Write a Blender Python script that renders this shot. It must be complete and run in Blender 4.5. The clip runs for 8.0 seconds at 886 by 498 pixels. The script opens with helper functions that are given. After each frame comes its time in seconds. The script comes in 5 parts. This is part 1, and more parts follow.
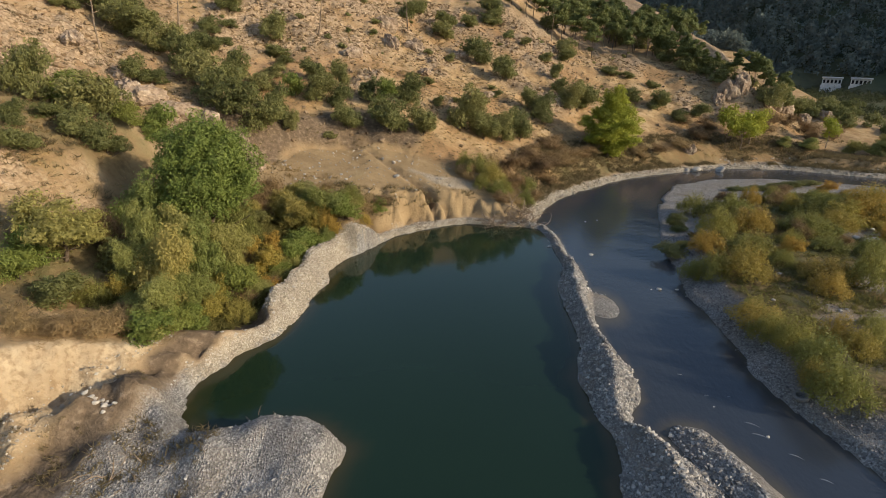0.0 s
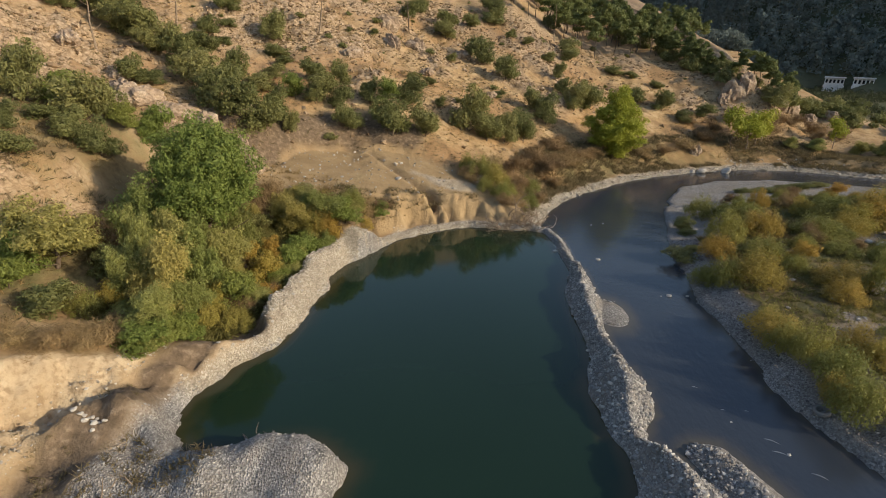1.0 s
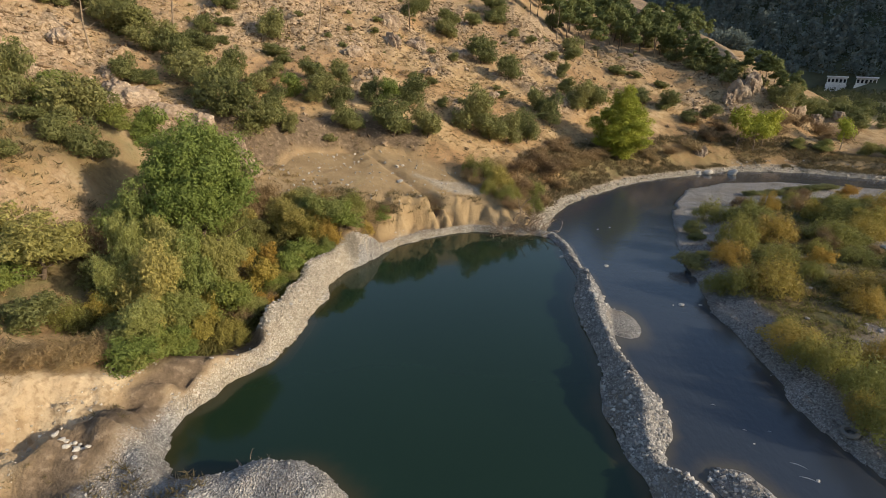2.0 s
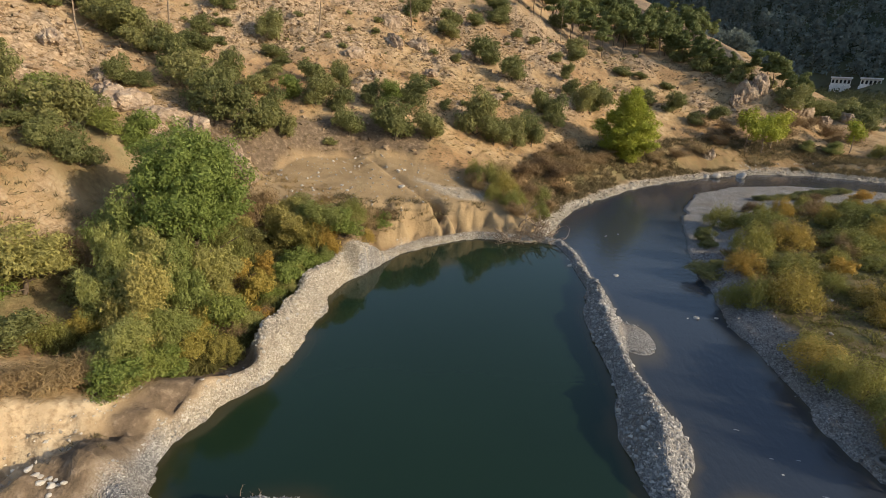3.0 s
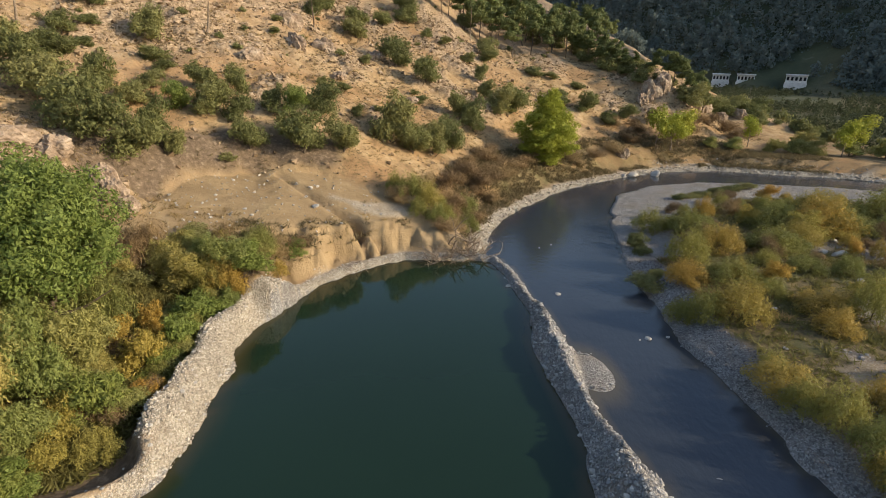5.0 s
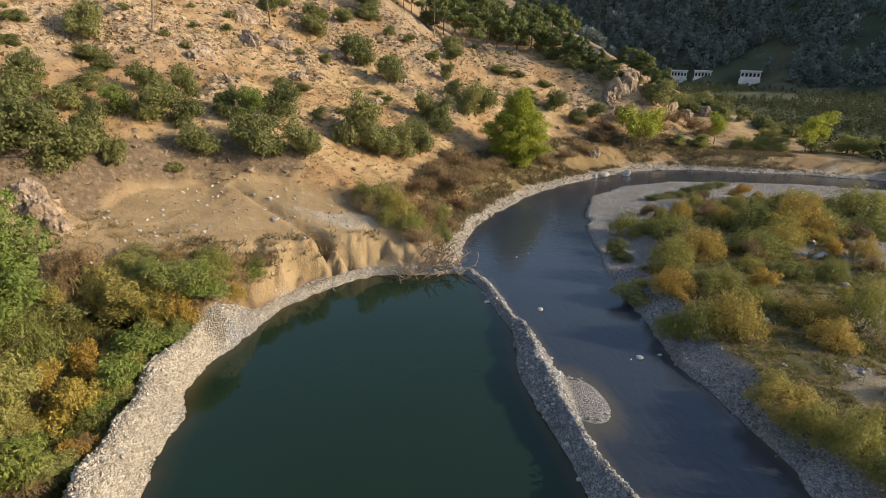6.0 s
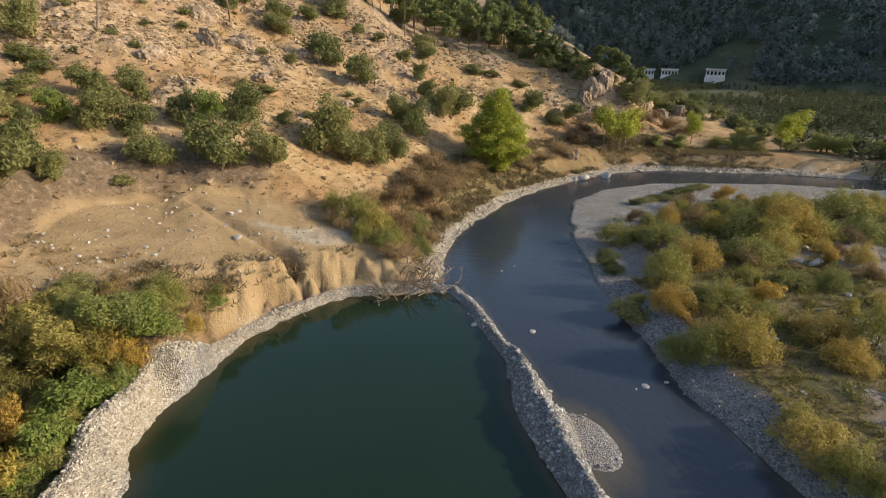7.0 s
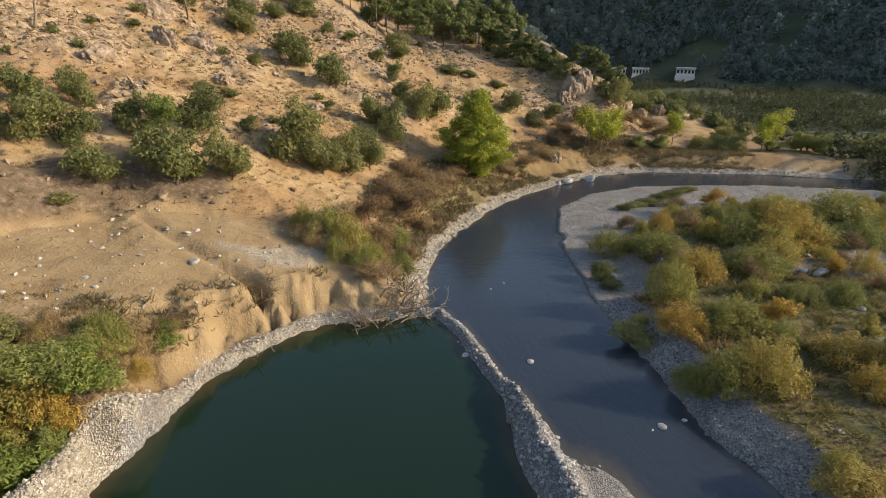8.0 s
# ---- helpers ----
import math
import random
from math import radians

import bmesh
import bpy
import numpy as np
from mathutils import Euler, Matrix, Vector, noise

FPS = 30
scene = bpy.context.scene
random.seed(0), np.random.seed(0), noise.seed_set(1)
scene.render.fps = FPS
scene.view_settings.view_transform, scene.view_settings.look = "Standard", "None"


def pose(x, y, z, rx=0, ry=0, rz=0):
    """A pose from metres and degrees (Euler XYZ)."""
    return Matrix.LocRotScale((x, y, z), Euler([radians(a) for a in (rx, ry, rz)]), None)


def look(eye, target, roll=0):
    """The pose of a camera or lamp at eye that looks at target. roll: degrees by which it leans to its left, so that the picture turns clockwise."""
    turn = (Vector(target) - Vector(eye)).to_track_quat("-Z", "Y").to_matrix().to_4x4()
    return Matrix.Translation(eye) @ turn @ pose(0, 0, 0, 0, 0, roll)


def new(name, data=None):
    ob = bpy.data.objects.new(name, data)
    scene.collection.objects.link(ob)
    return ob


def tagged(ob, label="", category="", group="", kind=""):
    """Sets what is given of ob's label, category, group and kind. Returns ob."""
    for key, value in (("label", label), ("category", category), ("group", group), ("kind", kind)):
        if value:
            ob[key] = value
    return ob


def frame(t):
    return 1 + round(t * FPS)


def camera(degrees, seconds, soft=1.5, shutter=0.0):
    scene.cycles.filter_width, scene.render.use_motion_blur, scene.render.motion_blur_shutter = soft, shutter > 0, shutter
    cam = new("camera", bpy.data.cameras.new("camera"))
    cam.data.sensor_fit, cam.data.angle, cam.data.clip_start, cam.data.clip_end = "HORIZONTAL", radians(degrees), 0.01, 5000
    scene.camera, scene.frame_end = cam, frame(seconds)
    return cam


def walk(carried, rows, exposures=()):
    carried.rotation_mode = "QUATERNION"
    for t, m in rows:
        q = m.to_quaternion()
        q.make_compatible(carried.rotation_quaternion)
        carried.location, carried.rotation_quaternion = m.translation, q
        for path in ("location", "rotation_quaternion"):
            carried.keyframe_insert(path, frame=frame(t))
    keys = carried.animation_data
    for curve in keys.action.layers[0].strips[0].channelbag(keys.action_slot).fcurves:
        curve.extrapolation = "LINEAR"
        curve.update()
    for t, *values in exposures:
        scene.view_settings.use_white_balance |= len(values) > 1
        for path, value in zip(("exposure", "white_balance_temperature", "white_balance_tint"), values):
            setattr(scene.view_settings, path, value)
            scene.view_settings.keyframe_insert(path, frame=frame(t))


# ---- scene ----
cam = camera(79.7, 8.0, soft=0.9)
PATH = [
    (0, (0.563, 2.42, 14.065), (0.472, 4.294, 13.373), 1.8),
    (0.5, (0.429, 2.86, 14.073), (0.338, 4.734, 13.38), 1.8),
    (1, (0.278, 3.425, 14.068), (0.186, 5.298, 13.375), 1.8),
    (1.5, (0.161, 4.023, 14.08), (0.069, 5.897, 13.387), 1.8),
    (1.7, (0.076, 4.313, 14.079), (-0.015, 6.186, 13.383), 1.8),
    (3, (-0.313, 6.265, 14.131), (-0.408, 8.138, 13.437), 1.8),
    (3.5, (-0.444, 7.168, 14.164), (-0.436, 9.044, 13.472), 1.7),
    (3.6, (-0.481, 7.371, 14.171), (-0.437, 9.247, 13.478), 1.7),
    (4, (-0.685, 8.291, 14.199), (-0.53, 10.162, 13.51), 1.6),
    (4.5, (-0.879, 9.425, 14.26), (-0.691, 11.294, 13.571), 1.6),
    (4.7, (-0.978, 9.906, 14.286), (-0.783, 11.773, 13.598), 1.6),
    (6, (-1.162, 13.459, 14.421), (-0.82, 15.303, 13.728), 1.4),
    (6.5, (-1.194, 14.947, 14.431), (-0.801, 16.782, 13.737), 1.3),
    (7, (-1.132, 16.634, 14.449), (-0.688, 18.456, 13.755), 1.3),
    (7.5, (-1.013, 18.268, 14.429), (-0.526, 20.079, 13.735), 1.2),
    (8, (-0.838, 20.1, 14.386), (-0.303, 21.898, 13.693), 1.1),
]
walk(cam, [(t, look(eye, target, roll)) for t, eye, target, roll in PATH],
     exposures=[(0.0, 0.30), (2.0, 0.38), (5.0, 0.58), (8.0, 0.62)])

# ---- light ----
SUN_DIR = Vector((0.90, -0.30, 0.37)).normalized()
world = bpy.data.worlds.new("world")
scene.world = world
world.use_nodes = True
wn = world.node_tree.nodes
sky = wn.new("ShaderNodeTexSky")
sky.sky_type, sky.sun_disc = "NISHITA", False
sky.sun_elevation = math.asin(SUN_DIR.z)
sky.sun_rotation = math.atan2(SUN_DIR.x, SUN_DIR.y)
sky.air_density, sky.dust_density, sky.ozone_density = 1.0, 1.5, 1.0
world.node_tree.links.new(sky.outputs["Color"], wn["Background"].inputs["Color"])
wn["Background"].inputs["Strength"].default_value = 0.15
sun = new("sun", bpy.data.lights.new("sun", "SUN"))
sun.data.energy, sun.data.angle, sun.data.color = 3.6, radians(0.6), (1.0, 0.83, 0.60)
sun.matrix_world = look(SUN_DIR * 100, (0, 0, 0))

# ---- materials ----
def material(name, rough=0.9, spec=0.2):
    """A material with its node helpers: (material, add, link, surface)."""
    mat = bpy.data.materials.new(name)
    mat.use_nodes = True
    nodes, links = mat.node_tree.nodes, mat.node_tree.links
    surface = nodes["Principled BSDF"]
    surface.inputs["Roughness"].default_value = rough
    surface.inputs["Specular IOR Level"].default_value = spec

    def add(kind, **values):
        node = nodes.new("ShaderNode" + kind)
        for key, value in values.items():
            if key in node.inputs:
                node.inputs[key].default_value = value
            else:
                setattr(node, key, value)
        return node
    return mat, add, links.new, surface


def noise_of(add, link, where, scale, detail=4.0, rough=0.55):
    n = add("TexNoise", Scale=scale, Detail=detail, Roughness=rough)
    link(where, n.inputs["Vector"])
    return n.outputs["Fac"]


def ramp(add, link, fac, *stops):
    r = add("ValToRGB")
    e = r.color_ramp.elements
    while len(e) < len(stops):
        e.new(0.5)
    for k, (p, c) in enumerate(stops):
        e[k].position, e[k].color = p, (*c, 1)
    link(fac, r.inputs["Fac"])
    return r.outputs["Color"]


def mixed(add, link, fac, a, b, mode="MIX"):
    m = add("MixRGB", blend_type=mode)
    for socket, value in zip(m.inputs, (fac, a, b)):
        if hasattr(value, "is_linked"):
            link(value, socket)
        elif isinstance(value, tuple):
            socket.default_value = (*value, 1)
        else:
            socket.default_value = value
    return m.outputs["Color"]


def bumped(add, link, surface, height, strength=0.5, distance=0.1, under=None):
    b = add("Bump", Strength=strength, Distance=distance)
    link(height, b.inputs["Height"])
    if under:
        link(under, b.inputs["Normal"])
    link(b.outputs["Normal"], surface.inputs["Normal"])
    return b.outputs["Normal"]


def attribute(add, name):
    return add("Attribute", attribute_name=name).outputs["Fac"]


def ground_material():
    mat, add, link, surface = material("dry_ground", 0.95, 0.1)
    where = add("TexCoord").outputs["Object"]
    n_big, n_mid, n_fine = (noise_of(add, link, where, s, 6) for s in (0.09, 0.55, 3.2))
    n_grain = noise_of(add, link, where, 11.0, 3)
    # dry earth of the hill: ochre, straw and reddish soil
    hill = ramp(add, link, n_mid, (0.30, (0.24, 0.158, 0.082)), (0.5, (0.37, 0.258, 0.138)), (0.72, (0.47, 0.35, 0.205)))
    red = ramp(add, link, n_big, (0.46, (0, 0, 0)), (0.62, (0.75, 0.75, 0.75)))
    hill = mixed(add, link, red, hill, (0.31, 0.185, 0.09))
    tuft = ramp(add, link, n_fine, (0.52, (0, 0, 0)), (0.68, (0.7, 0.7, 0.7)))
    hill = mixed(add, link, tuft, hill, (0.15, 0.12, 0.06))
    # rock
    cells = add("TexVoronoi", Scale=1.3)
    cells.feature = "DISTANCE_TO_EDGE"
    warp = add("VectorMath", operation="MULTIPLY_ADD")
    nz = add("TexNoise", Scale=1.5, Detail=4.0)
    link(where, nz.inputs["Vector"])
    link(nz.outputs["Color"], warp.inputs[0])
    warp.inputs[1].default_value = (0.8, 0.8, 0.8)
    link(where, warp.inputs[2])
    link(warp.outputs["Vector"], cells.inputs["Vector"])
    rock = ramp(add, link, n_fine, (0.3, (0.23, 0.163, 0.10)), (0.55, (0.40, 0.30, 0.195)), (0.78, (0.53, 0.425, 0.30)))
    crack = ramp(add, link, cells.outputs["Distance"], (0.0, (0.35, 0.3, 0.27)), (0.09, (1, 1, 1)))
    rock = mixed(add, link, 0.55, rock, crack, "MULTIPLY")
    # gravel
    peb = add("TexVoronoi", Scale=16.0)
    link(where, peb.inputs["Vector"])
    grav = ramp(add, link, peb.outputs["Color"], (0.2, (0.19, 0.185, 0.18)), (0.55, (0.31, 0.305, 0.295)), (0.9, (0.52, 0.51, 0.49)))
    grav = mixed(add, link, ramp(add, link, n_mid, (0.45, (0, 0, 0)), (0.62, (0.55, 0.55, 0.55))), grav, (0.24, 0.205, 0.165))
    cream = ramp(add, link, peb.outputs["Color"], (0.2, (0.31, 0.27, 0.21)), (0.55, (0.44, 0.39, 0.31)), (0.9, (0.60, 0.555, 0.47)))
    grav = mixed(add, link, attribute(add, "pale"), grav, cream)
    worn = ramp(add, link, noise_of(add, link, where, 1.1, 5), (0.38, (0.72, 0.70, 0.68)), (0.62, (1, 1, 1)))
    grav = mixed(add, link, 0.8, grav, worn, "MULTIPLY")
    # pale cut earth
    sand = ramp(add, link, n_mid, (0.3, (0.245, 0.174, 0.094)), (0.6, (0.34, 0.25, 0.14)), (0.8, (0.41, 0.315, 0.188)))
    sand = mixed(add, link, mixed(add, link, 0.5, n_fine, n_grain), mixed(add, link, 0.35, sand, (0.2, 0.14, 0.08)), sand)
    # leaf litter and dry grass
    litter = ramp(add, link, n_fine, (0.3, (0.075, 0.065, 0.035)), (0.55, (0.15, 0.12, 0.06)), (0.75, (0.24, 0.19, 0.10)))
    green = ramp(add, link, n_mid, (0.48, (0, 0, 0)), (0.62, (0.7, 0.7, 0.7)))
    litter = mixed(add, link, green, litter, (0.075, 0.095, 0.035))
    wood = ramp(add, link, n_big, (0.35, (0.05, 0.065, 0.04)), (0.60, (0.075, 0.09, 0.052)), (0.76, (0.20, 0.19, 0.155)))
    col = mixed(add, link, attribute(add, "rock"), hill, rock)
    # dark soil, which also colours the painted shade in the ditch
    dark_soil_shade = ramp(add, link, n_fine, (0.3, (0.10, 0.075, 0.05)), (0.55, (0.155, 0.115, 0.078)), (0.75, (0.27, 0.21, 0.15)))
    col = mixed(add, link, attribute(add, "soil_shade"), col, dark_soil_shade)
    col = mixed(add, link, attribute(add, "litter"), col, litter)
    col = mixed(add, link, attribute(add, "sand"), col, sand)
    chalk = ramp(add, link, n_mid, (0.3, (0.33, 0.245, 0.15)), (0.55, (0.46, 0.365, 0.24)), (0.75, (0.56, 0.47, 0.335)))
    chalk = mixed(add, link, ramp(add, link, n_fine, (0.46, (0, 0, 0)), (0.64, (0.75, 0.75, 0.75))), chalk, (0.24, 0.17, 0.10))
    col = mixed(add, link, attribute(add, "chalk"), col, chalk)
    col = mixed(add, link, attribute(add, "gravel"), col, grav)
    col = mixed(add, link, attribute(add, "forest"), col, wood)
    link(col, surface.inputs["Base Color"])
    relief = mixed(add, link, attribute(add, "gravel"), mixed(add, link, 0.5, n_fine, n_grain), peb.outputs["Distance"])
    coarse = bumped(add, link, surface, n_mid, 0.6, 0.5)
    first = bumped(add, link, surface, relief, 0.7, 0.16, coarse)
    rocky = mixed(add, link, attribute(add, "rock"), (0.5, 0.5, 0.5), cells.outputs["Distance"])
    bumped(add, link, surface, rocky, 0.45, 0.25, first)
    return mat


def water_material(name, shallow, deep, ripple, scale):
    mat, add, link, surface = material(name, 0.06, 0.5)
    where = add("TexCoord").outputs["Object"]
    shade = mixed(add, link, attribute(add, "depth"), shallow, deep)
    cloud = noise_of(add, link, where, 0.12, 3)
    shade = mixed(add, link, ramp(add, link, cloud, (0.4, (0.0, 0.0, 0.0)), (0.7, (0.25, 0.25, 0.25))), shade, tuple(0.6 * c for c in deep))
    link(shade, surface.inputs["Base Color"])
    surface.inputs["IOR"].default_value = 1.33
    stretch = add("Mapping", vector_type="POINT")
    stretch.inputs["Scale"].default_value = (1.0, 0.6, 1.0)
    link(where, stretch.inputs["Vector"])
    bumped(add, link, surface, noise_of(add, link, stretch.outputs["Vector"], scale, 5, 0.6), ripple, 0.05)
    return mat


M_GROUND = ground_material()
M_POND = water_material("pond_water", (0.050, 0.043, 0.020), (0.011, 0.026, 0.015), 0.05, 1.6)
M_RIVER = water_material("river_water", (0.090, 0.080, 0.062), (0.033, 0.042, 0.057), 0.4, 2.8)
# ---- the lie of the land ----
# waterline of the west and far bank, from south to north and then east
SHORE_A = [(-6, -300), (-4.5, 8), (-3.8, 16), (-3.6, 18.4), (-5.1, 19.5), (-6.9, 19.4), (-8.4, 18.7), (-9.6, 18.6),
           (-10.5, 19.5), (-11, 20.7), (-11, 22), (-10.5, 23.4), (-9.3, 25.9), (-8.5, 28.2), (-8.4, 32), (-8.4, 34.8),
           (-8.0, 37.5), (-6.9, 40.2), (-4.9, 43.4), (-2.5, 45.6), (0.4, 46.9), (2.5, 46.8), (4.5, 46.6), (6.4, 47.4),
           (8, 53.5), (10.5, 58), (14.1, 62.6), (20, 69), (25.1, 72.5), (31.5, 76.2), (38.3, 79), (45.4, 79.4),
           (52, 77), (59, 75), (65, 72), (73, 68.5), (95, 58), (150, 40), (900, -120)]
# waterline of the island side
SHORE_B = [(20, -300), (17.2, 10), (16.1, 18.7), (15.1, 22), (14.6, 25), (14.7, 28), (14.9, 31), (14.7, 34),
           (15.2, 37.3), (15.7, 41.7), (16.7, 45), (17.6, 49), (19.1, 54), (21.8, 60.5), (25.3, 66.5), (30.9, 70.2),
           (38, 72.3), (47, 71), (53, 69.9), (62, 66.5), (67, 64), (90, 53), (150, 33), (900, -140)]
# crest of the gravel dam between pond and river: x, y, half width, height
DAM = [(5.6, 47.4, 0.4, 0.28), (7.0, 46.9, 0.42, 0.3), (7.6, 44.4, 0.42, 0.32), (7.68, 41.9, 0.40, 0.32), (7.75, 39.6, 0.42, 0.32), (8.0, 38.2, 0.66, 0.68),
       (7.75, 35.4, 0.92, 0.88), (7.6, 33.6, 0.95, 0.85), (7.42, 32, 0.86, 0.85), (7.33, 30.3, 0.70, 0.8), (7.36, 28.4, 0.62, 0.75),
       (7.45, 26.6, 0.78, 0.9), (7.5, 25, 1.1, 1.1), (7.5, 23.5, 1.42, 1.2), (7.15, 22, 1.05, 0.85), (7.05, 21, 0.68, 0.5), (7.15, 20.4, 0.55, 0.42),
       (7.65, 19.4, 1.05, 0.8), (8.0, 18.2, 1.4, 0.95), (8.1, 17, 1.5, 0.95), (8.2, 14, 1.7, 0.9), (8.3, 8, 1.8, 0.9), (8.3, -60, 1.8, 0.8)]


def smooth(a, b, v):
    t = np.clip((np.asarray(v, float) - a) / (np.asarray(b, float) - a), 0, 1)
    return t * t * (3 - 2 * t)


def hash2(ix, iy, seed):
    v = np.sin(ix * 127.1 + iy * 311.7 + seed * 74.7) * 43758.5453
    return v - np.floor(v)


def value_noise(x, y, seed=0):
    ix, iy = np.floor(x), np.floor(y)
    fx, fy = x - ix, y - iy
    fx, fy = fx * fx * (3 - 2 * fx), fy * fy * (3 - 2 * fy)
    low = hash2(ix, iy, seed) * (1 - fx) + hash2(ix + 1, iy, seed) * fx
    high = hash2(ix, iy + 1, seed) * (1 - fx) + hash2(ix + 1, iy + 1, seed) * fx
    return (low * (1 - fy) + high * fy) * 2 - 1


def fbm(x, y, size, octaves=4, seed=0, ridged=False):
    total, gain = 0.0, 1.0
    for k in range(octaves):
        s = 2.03 ** k / size
        c, d = math.cos(0.6 * k + 0.4), math.sin(0.6 * k + 0.4)
        v = value_noise((x * c - y * d) * s + 7.3 * k, (x * d + y * c) * s - 3.1 * k, seed + k)
        total = total + gain * ((1 - 2 * np.abs(v)) if ridged else v)
        gain *= 0.5
    return total


def along(line, x, y, cols=0):
    """Distance to a polyline, and what its further columns say at the nearest point."""
    best, extra = np.full(np.shape(x), 1e9), [np.zeros(np.shape(x)) for _ in range(cols)]
    for p, q in zip(line, line[1:]):
        ax, ay, bx, by = p[0], p[1], q[0] - p[0], q[1] - p[1]
        u = np.clip(((x - ax) * bx + (y - ay) * by) / (bx * bx + by * by), 0, 1)
        d = np.hypot(x - ax - u * bx, y - ay - u * by)
        near = d < best
        best = np.where(near, d, best)
        for k in range(cols):
            extra[k] = np.where(near, p[2 + k] * (1 - u) + q[2 + k] * u, extra[k])
    return (best, *extra) if cols else best


def inside(ring, x, y):
    hit = np.zeros(np.shape(x), bool)
    for (ax, ay), (bx, by) in zip(ring, ring[1:] + ring[:1]):
        if ay != by:
            hit ^= ((ay > y) != (by > y)) & (x < (bx - ax) * (y - ay) / (by - ay) + ax)
    return hit


LAND_A = SHORE_A + [(900, 3000), (-3000, 3000), (-3000, -300)]
LAND_B = SHORE_B + [(900, -300)]


# outline of the sandy bench north of the pond
BENCH = [(-19.5, 43.0), (-16.8, 47.8), (-15.2, 51.8), (-12.6, 55.0), (-10.2, 55.2), (-6.5, 56.0), (-2.5, 55.0), (1.0, 53.6), (4.0, 51.4),
         (6.0, 48.6), (4.5, 45.5), (-3.0, 43.8), (-7.5, 38.5), (-11.0, 39.6), (-14.5, 41.0)]


def terrain(x, y):
    """Height of the ground at x, y, and how much of it is gravel, pale cut earth, rock, scrub floor and far forest."""
    x, y = np.asarray(x, float), np.asarray(y, float)
    wob = 0.22 * fbm(x, y, 1.7, 3, 5)
    da, db = along(SHORE_A, x, y), along(SHORE_B, x, y)
    da = np.where(inside(LAND_A, x, y), da, -da) + wob
    db = np.where(inside(LAND_B, x, y), db, -db) + wob
    fine, mid, big = fbm(x, y, 0.8, 3, 11), fbm(x, y, 4.0, 4, 21), fbm(x, y, 17.0, 4, 31)
    # bed of the pond and the river
    bed = -0.25 - np.minimum(2.2, 0.5 * np.minimum(np.maximum(-da, 0), np.maximum(-db, 0))) * np.where(x < 8, 1.0, 0.35)
    bed = bed + 0.05 * mid
    # the hill on the far side
    far = smooth(5, 24, x) * 0.85
    d = np.maximum(da, 0)
    rise = 0.46 * d - far * 0.33 * np.maximum(d - 28, 0)
    rise = rise * (1 - 0.62 * smooth(46, 58, x - 0.10 * (y - 95))) * (1 - 0.9 * smooth(60, 84, x - 0.35 * (y - 95)))
    rise = np.minimum(rise, 90 + 0.1 * d)
    rough = smooth(9, 16, d) * (1 - smooth(52, 64, x))
    spur = fbm(x * 0.8 + y * 0.6, (y * 0.8 - x * 0.6) * 0.45, 6.5, 4, 41, True)
    rocky = np.clip(smooth(0.15, 0.9, fbm(x, y, 9.0, 4, 51) + 0.25) + 0.5 * smooth(16, 30, d) * (x < 25), 0, 1) * rough
    hill = rise + rough * (0.9 * big + 0.22 * mid) + rocky * (0.42 * spur + 0.22 * fbm(x, y, 1.5, 3, 61, True)) + 0.05 * fine + 0.07 * rough * fbm(x, y, 1.2, 2, 65, True)
    # sandy bench above the north side of the pond, with a cut bank and a gully
    edge = along(BENCH + BENCH[:1], x, y)
    edge = np.where(inside(BENCH, x, y), edge, -edge) + 0.35 * fbm(x, y, 3.0, 2, 77)
    bench_in = smooth(-0.5, 0.7, edge)
    part_n = smooth(-9.6, -7.4, x + 0.15 * (y - 42)) * smooth(39, 42.5, y)
    north = bench_in * part_n
    fan = bench_in * (1 - north)
    bench = 5.02 - 0.174 * (x + 12.5) + 0.142 * (y - 54.4) + 0.05 * mid + 0.02 * fine + 0.10 * fbm(x * 0.5 + y * 0.4, y * 0.9, 3.0, 2, 79)
    lip = 1.75 + 0.35 * fbm(x, y, 2.4, 3, 71) + 0.32 * fbm(x * 1.5, y * 0.5, 1.3, 2, 73, True) * smooth(3.5, 1.5, x)
    lean = 0.7 + 1.3 * smooth(-1.8, 1.0, x) + 1.4 * smooth(-5.2, -8.0, x)
    bank = 0.28 * smooth(0, 0.8, d) + 0.05 * d + (bench - 0.45) * (0.72 * smooth(lip - 0.6, lip + 0.5 * lean, d) + 0.28 * smooth(lip, lip + 1.6 * lean, d))
    gully = along([(-9.6, 54.6), (-6.0, 51.0), (-3.6, 49.2), (-2.4, 47.4), (-2.0, 46.0)], x, y)
    side_gully = along([(-3.6, 49.0), (-1.2, 47.9), (-0.8, 46.6)], x, y)
    bank = bank - (0.35 + 1.1 * smooth(51, 48.5, y)) * np.exp(-(gully / 0.38) ** 2) * smooth(1.0, 2.0, d)
    bank = bank - 0.8 * np.exp(-(side_gully / 0.32) ** 2) * smooth(1.0, 2.0, d)
    bank = bank + 0.26 * smooth(1.0, 1.6, d) * smooth(3.4, 2.4, d) * fbm(x * 2.6, y * 0.8, 1.2, 3, 75, True)
    fan_z = bench
    # wooded bank on the west side of the pond: gravel ridge, ditch and slope
    west = (1 - smooth(-9.5, -6.0, x + 0.15 * (y - 42))) * (y < 60)
    thick = smooth(25.0, 29.5, y)
    top_d = 0.5 + 0.85 * thick + 0.25 * fbm(x, y, 3.2, 2, 33) * thick
    crest = np.where(d < top_d, smooth(-0.1, 1.0, d / top_d), np.exp(-((d - top_d) / (0.35 + 0.25 * thick)) ** 2)) * (0.40 + 0.75 * thick) * (1 + 0.22 * fbm(x, y, 2.2, 3, 35))
